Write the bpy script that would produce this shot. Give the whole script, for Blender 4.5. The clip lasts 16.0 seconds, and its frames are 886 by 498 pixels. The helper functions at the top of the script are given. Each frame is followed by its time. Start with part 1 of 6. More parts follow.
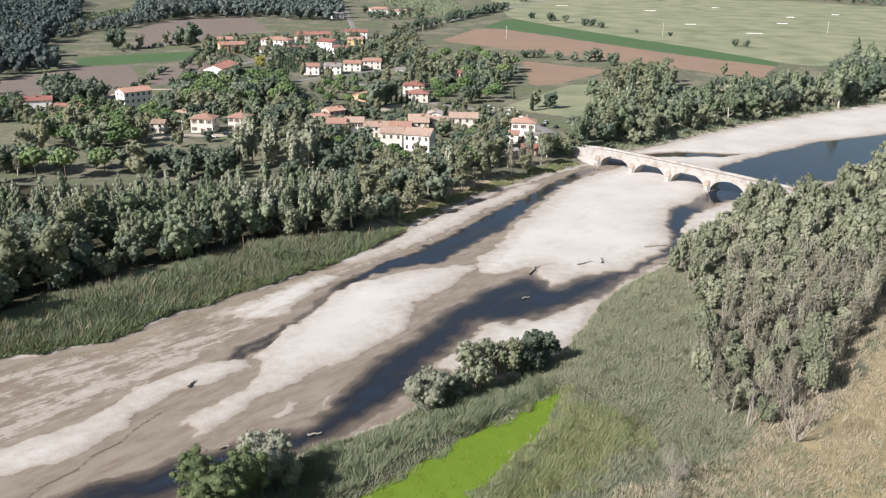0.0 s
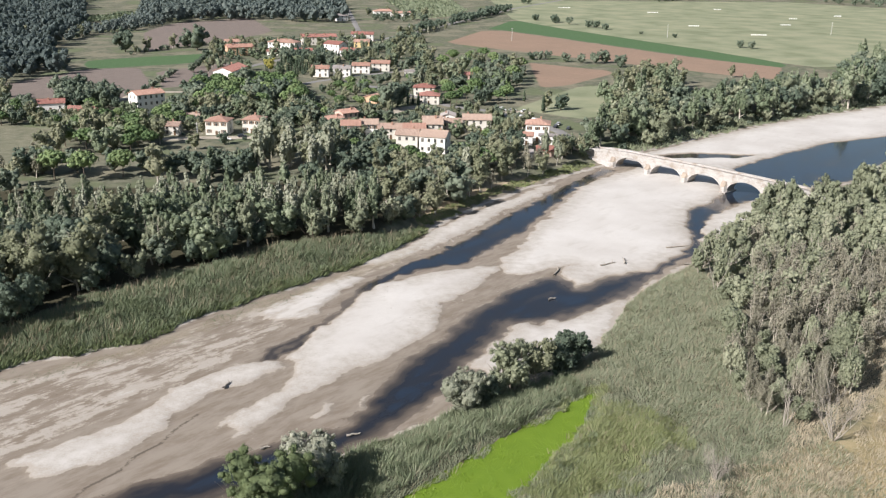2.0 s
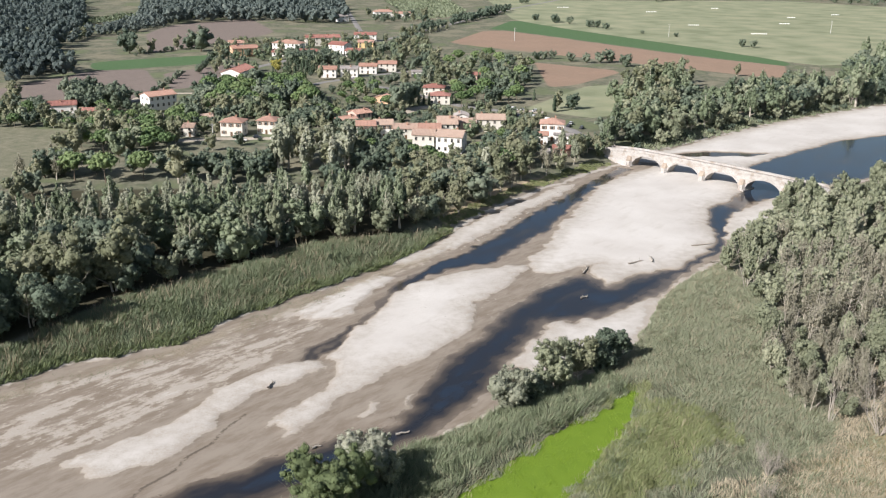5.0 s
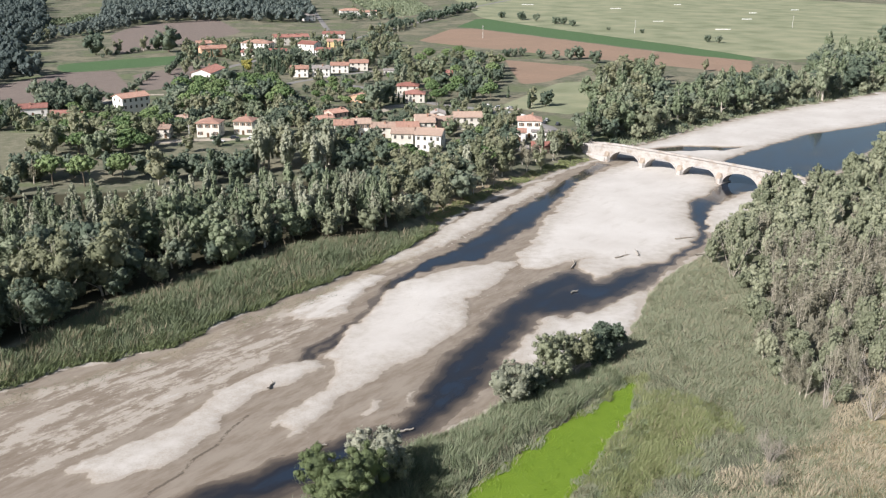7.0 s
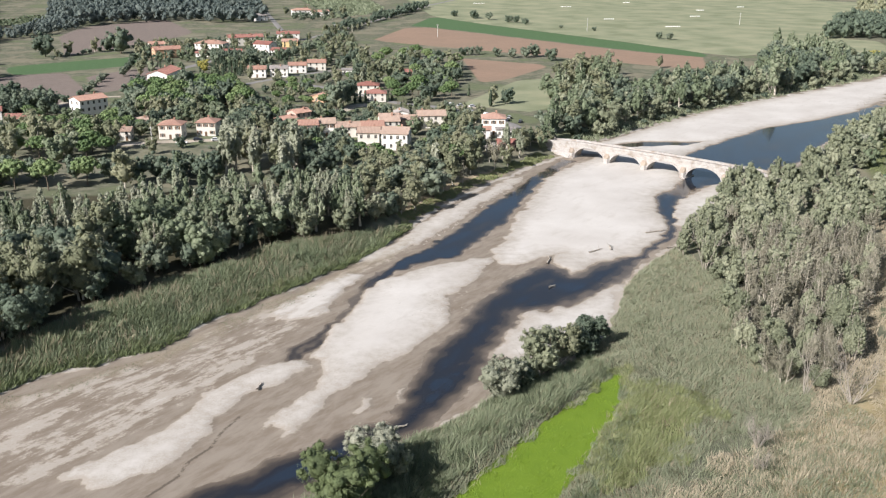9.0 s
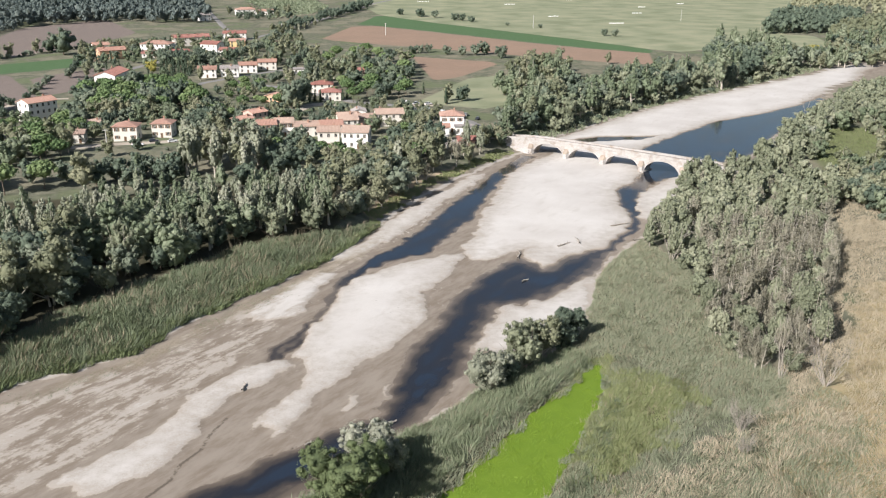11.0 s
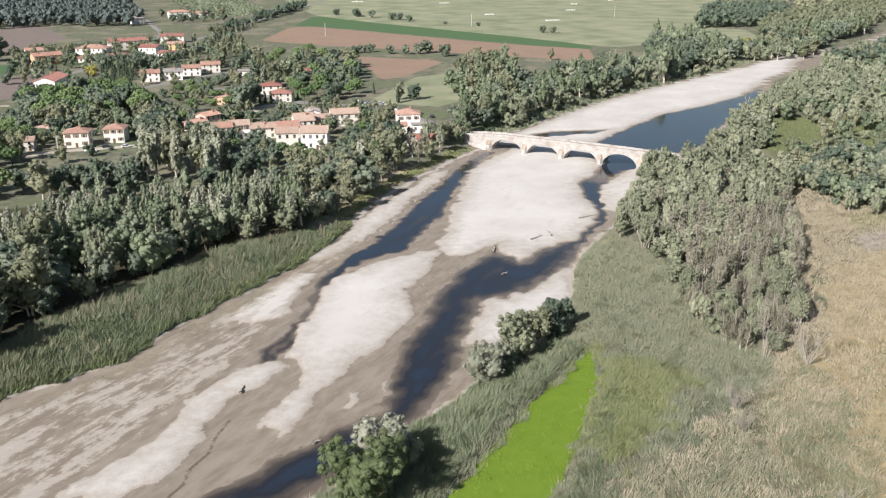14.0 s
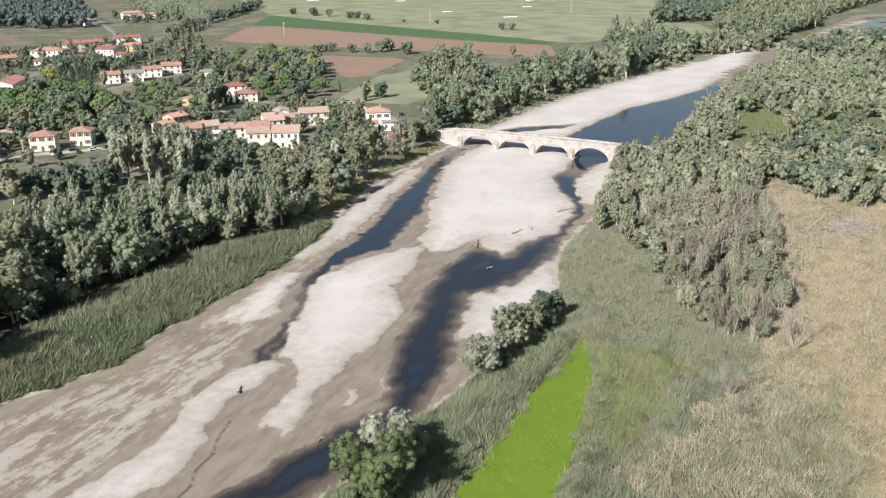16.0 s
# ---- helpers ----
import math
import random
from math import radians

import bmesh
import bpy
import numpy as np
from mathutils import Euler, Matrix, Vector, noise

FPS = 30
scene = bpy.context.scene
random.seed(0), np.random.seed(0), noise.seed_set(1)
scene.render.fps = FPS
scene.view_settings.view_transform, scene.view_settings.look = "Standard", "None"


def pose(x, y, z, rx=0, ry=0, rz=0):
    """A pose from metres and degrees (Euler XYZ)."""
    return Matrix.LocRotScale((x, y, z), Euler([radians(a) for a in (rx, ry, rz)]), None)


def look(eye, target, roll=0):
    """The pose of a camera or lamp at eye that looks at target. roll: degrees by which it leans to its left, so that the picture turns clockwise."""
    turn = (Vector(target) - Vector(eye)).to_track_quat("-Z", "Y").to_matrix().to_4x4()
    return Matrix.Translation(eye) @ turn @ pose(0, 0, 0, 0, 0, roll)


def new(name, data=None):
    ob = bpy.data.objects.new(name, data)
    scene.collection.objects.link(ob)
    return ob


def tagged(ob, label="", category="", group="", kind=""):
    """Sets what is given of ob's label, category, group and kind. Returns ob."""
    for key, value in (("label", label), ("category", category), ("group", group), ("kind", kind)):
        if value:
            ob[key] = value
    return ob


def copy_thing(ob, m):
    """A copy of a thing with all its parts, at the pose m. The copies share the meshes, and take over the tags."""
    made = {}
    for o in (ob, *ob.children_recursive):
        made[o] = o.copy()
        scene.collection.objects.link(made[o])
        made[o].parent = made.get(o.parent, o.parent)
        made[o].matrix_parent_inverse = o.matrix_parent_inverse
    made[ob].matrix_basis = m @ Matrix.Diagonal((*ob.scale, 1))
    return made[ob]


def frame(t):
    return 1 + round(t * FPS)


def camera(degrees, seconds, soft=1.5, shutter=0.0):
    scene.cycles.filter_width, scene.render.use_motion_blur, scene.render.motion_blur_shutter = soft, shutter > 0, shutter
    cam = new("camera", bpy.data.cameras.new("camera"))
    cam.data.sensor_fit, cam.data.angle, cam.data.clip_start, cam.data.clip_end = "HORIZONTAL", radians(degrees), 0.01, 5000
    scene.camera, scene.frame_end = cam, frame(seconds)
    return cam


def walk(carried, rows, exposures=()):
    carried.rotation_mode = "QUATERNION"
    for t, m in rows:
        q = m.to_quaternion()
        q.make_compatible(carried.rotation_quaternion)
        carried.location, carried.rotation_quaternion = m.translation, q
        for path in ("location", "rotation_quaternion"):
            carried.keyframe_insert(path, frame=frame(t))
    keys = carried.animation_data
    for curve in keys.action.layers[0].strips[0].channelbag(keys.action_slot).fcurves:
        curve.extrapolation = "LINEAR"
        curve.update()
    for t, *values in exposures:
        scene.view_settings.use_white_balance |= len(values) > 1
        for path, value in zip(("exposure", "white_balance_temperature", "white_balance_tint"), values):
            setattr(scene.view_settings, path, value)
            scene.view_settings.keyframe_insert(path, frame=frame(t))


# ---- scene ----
cam = camera(51.0, 16.0, 1.2)
PATH = [
    (0, (11.809, -172.596, 92.939), (12.095, -170.722, 92.302), 1.1),
    (0.5, (9.867, -172.522, 92.938), (10.153, -170.647, 92.302), 1.1),
    (1, (7.837, -172.489, 92.934), (8.119, -170.614, 92.3), 1.1),
    (1.5, (5.849, -172.423, 92.914), (6.141, -170.549, 92.281), 1.1),
    (2, (3.892, -172.33, 92.881), (4.183, -170.455, 92.248), 1.0),
    (2.5, (2.011, -172.211, 92.856), (2.305, -170.337, 92.223), 1.0),
    (3, (0.111, -172.103, 92.805), (0.407, -170.228, 92.173), 1.0),
    (3.5, (-1.74, -171.975, 92.759), (-1.445, -170.101, 92.127), 1.0),
    (4, (-3.527, -171.836, 92.733), (-3.233, -169.961, 92.101), 0.9),
    (6.5, (-12.444, -171.384, 92.823), (-12.086, -169.522, 92.189), 0.6),
    (7, (-14.349, -171.383, 92.832), (-13.967, -169.525, 92.197), 0.5),
    (7.5, (-16.255, -171.376, 92.838), (-15.848, -169.524, 92.204), 0.5),
    (8, (-18.192, -171.329, 92.835), (-17.76, -169.483, 92.201), 0.5),
    (8.5, (-20.151, -171.236, 92.83), (-19.695, -169.395, 92.195), 0.4),
    (9, (-22.219, -171.069, 92.812), (-21.734, -169.236, 92.176), 0.4),
    (11.5, (-32.843, -169.851, 92.674), (-32.216, -168.062, 92.036), 0.2),
    (12, (-35.067, -169.45, 92.639), (-34.416, -167.669, 92.002), 0.1),
    (12.5, (-37.21, -169.032, 92.6), (-36.54, -167.258, 91.964), 0.1),
    (13, (-39.444, -168.659, 92.53), (-38.753, -166.893, 91.893), -0.0),
    (13.5, (-41.582, -168.201, 92.459), (-40.87, -166.445, 91.822), -0.1),
    (14, (-43.683, -167.651, 92.356), (-42.948, -165.904, 91.717), -0.2),
    (14.5, (-45.813, -167.121, 92.253), (-45.058, -165.383, 91.614), -0.3),
    (15, (-47.917, -166.582, 92.171), (-47.139, -164.854, 91.531), -0.4),
    (15.5, (-49.907, -165.996, 92.139), (-49.108, -164.278, 91.497), -0.5),
    (16, (-51.894, -165.386, 92.113), (-51.073, -163.68, 91.47), -0.6),
]
walk(cam, [(t, look(eye, at, roll)) for t, eye, at, roll in PATH])

# ---- light ----
SUN_TO = Vector((-0.85, -0.47, 0.66)).normalized()
world = bpy.data.worlds.new("world")
scene.world = world
world.use_nodes = True
wn = world.node_tree.nodes
sky = wn.new("ShaderNodeTexSky")
sky.sky_type = "NISHITA"
sky.sun_disc = False
sky.sun_elevation = math.asin(SUN_TO.z)
sky.sun_rotation = math.atan2(SUN_TO.x, SUN_TO.y)
sky.air_density, sky.dust_density = 1.1, 1.8
wn["Background"].inputs["Strength"].default_value = 0.064
world.node_tree.links.new(sky.outputs[0], wn["Background"].inputs["Color"])
sun = new("sun", bpy.data.lights.new("sun", "SUN"))
sun.data.energy, sun.data.angle, sun.data.color = 5.2, radians(0.55), (1.0, 0.96, 0.945)
sun.matrix_world = look(SUN_TO * 300, (0, 0, 0))
scene.view_settings.exposure = 0.57


# ---- numbers: noise and distances ----
def smooth(a, b, v):
    u = np.clip((v - a) / (b - a), 0, 1)
    return u * u * (3 - 2 * u)


def grain(x, y, seed=0):
    """Value noise between -1 and 1 with a cell of one unit."""
    xi, yi = np.floor(x), np.floor(y)
    fx, fy = x - xi, y - yi
    fx, fy = fx * fx * (3 - 2 * fx), fy * fy * (3 - 2 * fy)

    def h(i, j):
        v = np.sin(i * 127.1 + j * 311.7 + seed * 74.7) * 43758.5453
        return (v - np.floor(v)) * 2 - 1
    top = h(xi, yi) * (1 - fx) + h(xi + 1, yi) * fx
    low = h(xi, yi + 1) * (1 - fx) + h(xi + 1, yi + 1) * fx
    return top * (1 - fy) + low * fy


def fbm(x, y, size, seed=0, octaves=4):
    total, amp, f = 0.0, 0.5, 1.0 / size
    for k in range(octaves):
        total = total + amp * grain(x * f, y * f, seed + k * 13)
        amp, f = amp * 0.5, f * 2.03
    return total


def inside(poly, x, y):
    """Signed distance to a closed outline, positive inside."""
    x, y = np.asarray(x, float), np.asarray(y, float)
    best = np.full(x.shape, 1e9)
    odd = np.zeros(x.shape, bool)
    n = len(poly)
    for k in range(n):
        (ax, ay), (bx, by) = poly[k], poly[(k + 1) % n]
        ex, ey = bx - ax, by - ay
        t = np.clip(((x - ax) * ex + (y - ay) * ey) / (ex * ex + ey * ey + 1e-9), 0, 1)
        best = np.minimum(best, (x - ax - t * ex) ** 2 + (y - ay - t * ey) ** 2)
        if ay != by:
            odd ^= ((ay > y) != (by > y)) & (x < (bx - ax) * (y - ay) / (by - ay) + ax)
    d = np.sqrt(best)
    return np.where(odd, d, -d)


def outlines(polys, x, y):
    """The largest signed distance to several outlines; far from an outline its box serves."""
    best = np.full(x.shape, -50.0)
    for p in polys:
        px, py = [a for a, _ in p], [b for _, b in p]
        k = (x > min(px) - 8) & (x < max(px) + 8) & (y > min(py) - 8) & (y < max(py) + 8)
        if k.any():
            best[k] = np.maximum(best[k], inside(p, x[k], y[k]))
    return best


# ---- plan of the river ----
BANK_LEFT = [(-200, -70), (-120, -16), (-90, 6), (-71, 22), (-61, 30), (-49, 34), (-37, 39), (-24, 53), (-10, 65), (7, 79), (26, 96),
             (43, 119), (59, 140), (80, 162), (99, 179), (116, 194), (131, 207), (150, 228), (179, 247), (225, 279), (263, 303),
             (344, 344), (422, 382), (500, 428), (526, 425), (600, 448), (833, 592)]
BANK_RIGHT = [(900, 570), (720, 455), (590, 412), (530, 396), (500, 374), (441, 345), (394, 318), (352, 275), (338, 254), (286, 223), (255, 196),
              (234, 176), (212, 163), (198, 157), (180, 147), (152, 111), (137, 94), (120, 81), (98, 64), (88, 51), (76, 32), (63, 15),
              (50, 7), (41, 2), (28, -5), (17, -12), (8, -18), (-3, -26), (-13, -32), (-60, -62), (-130, -104), (-200, -140)]
BED = BANK_LEFT + BANK_RIGHT
BARS = [
    [(135, 194), (114, 176), (99, 150), (80, 120), (68, 97), (61, 85), (61, 77), (67, 76), (78, 82), (83, 83), (78, 79), (78, 65),
     (83, 67), (90, 73), (107, 78), (122, 92), (130, 103), (134, 119), (142, 137), (154, 147), (165, 158), (190, 196), (190, 206),
     (160, 216)],
    [(53, 85), (60, 85), (57, 76), (50, 68), (40, 56), (37, 50), (38, 49), (34, 40), (29, 32), (21, 25), (14, 21), (8, 14), (1, 8),
     (-3, 1), (-9, -6), (-10, -9), (-12, -2), (-11, 2), (-7, 5), (-3, 10), (0, 17), (0, 27), (7, 47), (14, 61), (22, 72), (29, 76),
     (40, 81)],
    [(-2, 21), (-9, 16), (-15, 13), (-20, 7), (-24, 1), (-28, -9), (-32, -14), (-43, -18), (-47, -18), (-48, -15), (-52, -13),
     (-44, -8), (-35, -1), (-29, 6), (-25, 14), (-18, 20), (-9, 26), (-3, 25)],
    [(40, 18), (48, 29), (57, 43), (62, 40), (72, 43), (81, 49), (90, 55), (84, 38), (74, 26), (59, 16), (45, 12)],
    [(184, 154), (168, 146), (151, 132), (137, 114), (132, 101), (138, 95), (154, 111), (184, 148)],
    [(135, 215), (160, 232), (179, 245), (225, 277), (263, 301), (344, 342), (422, 380), (500, 426), (520, 424), (470, 376), (441, 348), (394, 320),
     (344, 281), (297, 260), (261, 248), (215, 219), (189, 200), (165, 206)],
    [(20, 88), (26, 90), (45, 106), (59, 122), (75, 143), (92, 161), (104, 177), (98, 177), (84, 162), (66, 144), (48, 124), (36, 106), (22, 94)],
    [(4, 52), (12, 66), (20, 78), (14, 80), (2, 68), (-8, 56), (-6, 50)],
    [(-16, -4), (-8, 2), (-5, -1)],
    [(3, -2), (6, 4.5), (7.4, 3.2), (4.6, -3)],
    [(13.4, 0), (15, 6.5), (16.6, 7), (15.2, 0)],
    [(566, 397), (620, 430), (700, 480), (830, 570), (800, 560), (680, 478)],
]
WATERS = [
    [(133, 206), (107, 176), (89, 154), (75, 137), (59, 116), (45, 100), (31, 86), (25, 77), (13, 56), (4, 39), (-6, 26.8), (-5, 26),
     (3, 33), (10, 47), (19, 64), (30, 80), (41, 86), (51, 89), (67, 108), (80, 124), (97, 153), (115, 178), (137, 200)],
    [(-200, -110), (-130, -74), (-70, -43), (-37, -28), (-23, -21), (-13, -16), (-2, -11), (9, -6), (14, -1), (16, 5), (21, 13), (27, 23), (36, 34),
     (46, 50), (58, 63), (68, 70), (76, 76), (78, 69), (79, 64), (90, 72), (107, 78), (122, 92), (130, 103), (135, 120), (142, 136),
     (154, 147), (168, 160), (180, 156), (160, 142), (144, 125), (137, 109), (126, 92), (111, 78), (98, 65), (91, 57), (81, 50),
     (73, 45), (62, 41), (56, 42), (48, 31), (40, 19), (36, 11), (27, -1), (14, -13), (-3, -25)],
    [(-3, -25), (-16, -33), (-60, -62), (-130, -104), (-200, -140), (-200, -110), (-37, -28)],
    [(162, 150), (170, 178), (189, 199), (216, 219), (262, 249), (298, 260), (346, 282), (400, 318), (352, 275), (338, 254), (286, 224),
     (255, 197), (234, 177), (209, 166), (182, 148)],
    [(540, 380), (600, 425), (700, 490), (833, 590), (880, 570), (720, 458), (566, 386)],
]
FLATS = [(-120, -18), (-71, 20), (-37, 38), (-10, 63), (26, 94), (50, 122), (40, 98), (20, 76), (0, 42), (-10, 28), (-30, 8), (-50, -12), (-90, -36)]
PUDDLE = [(158, 224), (172, 229.5), (184, 231.5), (198, 227.5), (212, 223), (198, 219), (184, 220), (172, 220)]
STREAM = [(-7.3, 27), (-4.4, 31.4), (0.3, 36.4), (8.3, 47.1), (14.1, 58.8), (20.3, 70), (26, 78.6), (31.6, 84.8), (40.6, 92)]
RILL = [(-19, 2), (-23, -4), (-25, -9), (-29, -13), (-31, -18), (-36, -23), (-38, -28), (-44, -32)]
POND = [(2, -50), (10, -41), (21, -32), (37, -19), (52, -7), (60, -1), (64.5, 1.5), (65, -1), (60, -10), (54, -19), (41, -34), (30, -45), (20, -54), (8, -60)]
CENTRE_X = [-250, -130, -60, 20, 80, 160, 250, 350, 500, 850]
CENTRE_Y = [-130, -62, -14, 52, 108, 182, 228, 288, 378, 570]


def from_line(pts, x, y):
    """Distance to an open line."""
    best = np.full(x.shape, 1e9)
    for (ax, ay), (bx, by) in zip(pts, pts[1:]):
        t = np.clip(((x - ax) * (bx - ax) + (y - ay) * (by - ay)) / ((bx - ax) ** 2 + (by - ay) ** 2), 0, 1)
        best = np.minimum(best, np.hypot(x - ax - t * (bx - ax), y - ay - t * (by - ay)))
    return best


def land(x, y, full=False):
    """Height of the ground, the wetness of the bed and the distance to its bank."""
    x, y = np.asarray(x, float), np.asarray(y, float)
    wx = x + 1.5 * fbm(x, y, 7, 3) + 1.9 * fbm(x, y, 3.0, 5, 2)
    wy = y + 1.5 * fbm(x, y, 7, 4) + 1.9 * fbm(x, y, 3.0, 6, 2)
    bed = inside(BED, wx, wy)
    near = bed > -2
    bar, wet, flat = (np.full(x.shape, -50.0) for _ in range(3))
    bar[near] = outlines(BARS, wx[near], wy[near])
    wet[near] = outlines(WATERS, wx[near], wy[near])
    flat[near] = outlines([FLATS], wx[near], wy[near])
    along, across = 0.76 * x + 0.65 * y, -0.65 * x + 0.76 * y
    streak = fbm(along / 3.2, across, 5.5, 9, 5)
    z = 0.10 + 0.03 * fbm(x, y, 9, 8)
    z = z + smooth(-0.6, 0.7, bar) * 0.24 + np.clip(bar, 0, 12) * 0.018
    z = z + smooth(-1, 5, flat) * (0.078 + 0.12 * streak)
    z = np.maximum(z, 0.05)
    wet = wet * (1 + 1.4 * np.maximum(smooth(95, 125, x), smooth(5, 20, y - x)))
    z = np.where(bar > 0.8, z, z - smooth(-2.3, 6.5, wet) * (0.85 + 0.5 * fbm(along / 3.5, across, 4.5, 31)))
    z = z - 0.5 * np.exp(-(from_line(STREAM, wx, wy) / (1.3 + 0.5 * fbm(x, y, 6, 33))) ** 2)
    z = z - 0.9 * smooth(-1.5, 2.0, outlines([PUDDLE], wx, wy))
    out = np.maximum(-bed, 0)
    left = y > np.interp(x, CENTRE_X, CENTRE_Y)
    soil = fbm(x, y, 18, 21) * 0.35 + fbm(x, y, 4, 23, 2) * 0.12
    hill = 60 * smooth(1400, 2600, y - 0.2 * x) * smooth(700, -160, x - 0.1 * y)
    zl = 0.3 + 3.5 * smooth(0, 15, out) + soil * smooth(2, 10, out) + hill
    zr = 0.25 + 1.5 * smooth(0, 10, out) + soil * smooth(2, 10, out)
    pond = outlines([POND], x, y)
    zr = zr + (0.45 - zr) * smooth(-3, 0.5, pond)
    bank = np.where(left, zl, zr)
    z = np.where(bed > 0, z, bank)
    if full:
        return z, bed, flat
    return z, bed, left


GRID = {}


def ground_z(x, y):
    """Height of the built sheet at a place."""
    xs, ys, zs = GRID["x"], GRID["y"], GRID["z"]
    i = min(max(int(np.searchsorted(xs, x)) - 1, 0), len(xs) - 2)
    j = min(max(int(np.searchsorted(ys, y)) - 1, 0), len(ys) - 2)
    u, v = (x - xs[i]) / (xs[i + 1] - xs[i]), (y - ys[j]) / (ys[j + 1] - ys[j])
    return float((zs[j, i] * (1 - u) + zs[j, i + 1] * u) * (1 - v) + (zs[j + 1, i] * (1 - u) + zs[j + 1, i + 1] * u) * v)


# ---- materials ----
def shader(name, rough=0.9, spec=0.2):
    m = bpy.data.materials.new(name)
    m.use_nodes = True
    t = m.node_tree
    b = t.nodes["Principled BSDF"]
    b.inputs["Roughness"].default_value = rough
    b.inputs["Specular IOR Level"].default_value = spec
    return m, t, b


def add(t, kind, **kw):
    n = t.nodes.new(kind)
    for k, v in kw.items():
        setattr(n, k, v)
    return n


def noise_of(t, scale, detail=5, rough=0.55, vec=None):
    n = add(t, "ShaderNodeTexNoise")
    n.inputs["Scale"].default_value, n.inputs["Detail"].default_value, n.inputs["Roughness"].default_value = scale, detail, rough
    if vec is None:
        vec = add(t, "ShaderNodeNewGeometry").outputs["Position"]
    t.links.new(vec, n.inputs["Vector"])
    return n.outputs[0]


def ramp(t, fac, stops):
    r = add(t, "ShaderNodeValToRGB")
    e = r.color_ramp.elements
    while len(e) < len(stops):
        e.new(0.5)
    for k, (p, c) in enumerate(stops):
        e[k].position = p
        e[k].color = (*c, 1) if not isinstance(c, (int, float)) else (c, c, c, 1)
    t.links.new(fac, r.inputs[0])
    return r.outputs[0]


def mix(t, fac, a, b, how="MIX"):
    m = add(t, "ShaderNodeMix", data_type="RGBA", blend_type=how)
    for s, v in ((m.inputs["Factor"], fac), (m.inputs[6], a), (m.inputs[7], b)):
        if isinstance(v, (int, float)):
            s.default_value = v
        elif isinstance(v, tuple):
            s.default_value = (*v, 1)
        else:
            t.links.new(v, s)
    return m.outputs[2]


def calc(t, op, a, b=0.0, c=0.0):
    m = add(t, "ShaderNodeMath", operation=op)
    for s, v in zip(m.inputs, (a, b, c)):
        if isinstance(v, (int, float)):
            s.default_value = v
        else:
            t.links.new(v, s)
    return m.outputs[0]


def span(t, v, lo, hi):
    m = add(t, "ShaderNodeMapRange", interpolation_type="SMOOTHSTEP")
    t.links.new(v, m.inputs[0])
    m.inputs[1].default_value, m.inputs[2].default_value = lo, hi
    return m.outputs[0]


def bump(t, b, height, strength=0.4, dist=0.1):
    n = add(t, "ShaderNodeBump")
    n.inputs["Strength"].default_value, n.inputs["Distance"].default_value = strength, dist
    t.links.new(height, n.inputs["Height"])
    t.links.new(n.outputs[0], b.inputs["Normal"])


def attr(t, name):
    return add(t, "ShaderNodeAttribute", attribute_name=name).outputs["Fac"]


def plain(name, col, rough=0.85, spec=0.2, vary=0.15, scale=1.5, metal=0.0, fine=0.0):
    """A paint, plaster or stone with blotches at two sizes."""
    m, t, b = shader(name, rough, spec)
    n1, n2 = noise_of(t, scale * 0.25, 3), noise_of(t, scale * 3, 4)
    f = calc(t, "ADD", calc(t, "MULTIPLY", n1, 0.6), calc(t, "MULTIPLY", n2, 0.4))
    dark, lite = tuple(c * (1 - vary * 1.6) for c in col), tuple(min(1, c * (1 + vary)) for c in col)
    t.links.new(ramp(t, f, [(0.3, dark), (0.55, col), (0.75, lite)]), b.inputs["Base Color"])
    b.inputs["Metallic"].default_value = metal
    bump(t, b, n2, 0.25, 0.03)
    return m


def leaf_stuff(name, a, b_, c, through_light=0.16, lumpy=True):
    """Leaves: tint by tree, by clump and by patch."""
    m, t, b = shader(name, 0.55, 0.25)
    rnd = add(t, "ShaderNodeObjectInfo").outputs["Random"]
    isl = add(t, "ShaderNodeNewGeometry").outputs["Random Per Island"]
    pos = noise_of(t, 0.35, 3)
    f = calc(t, "ADD", calc(t, "MULTIPLY", rnd, 0.45), calc(t, "ADD", calc(t, "MULTIPLY", isl, 0.22), calc(t, "MULTIPLY", pos, 0.43)))
    col = ramp(t, f, [(0.15, a), (0.55, b_), (0.95, c)])
    t.links.new(col, b.inputs["Base Color"])
    if lumpy:
        bump(t, b, noise_of(t, 2.6, 3, 0.7), 0.8, 0.4)
    tr = add(t, "ShaderNodeBsdfTranslucent")
    t.links.new(mix(t, 0.3, col, (0.20, 0.23, 0.08)), tr.inputs["Color"])
    ms = add(t, "ShaderNodeMixShader")
    ms.inputs[0].default_value = through_light
    out = t.nodes["Material Output"]
    t.links.new(b.outputs[0], ms.inputs[1])
    t.links.new(tr.outputs[0], ms.inputs[2])
    t.links.new(ms.outputs[0], out.inputs[0])
    return m


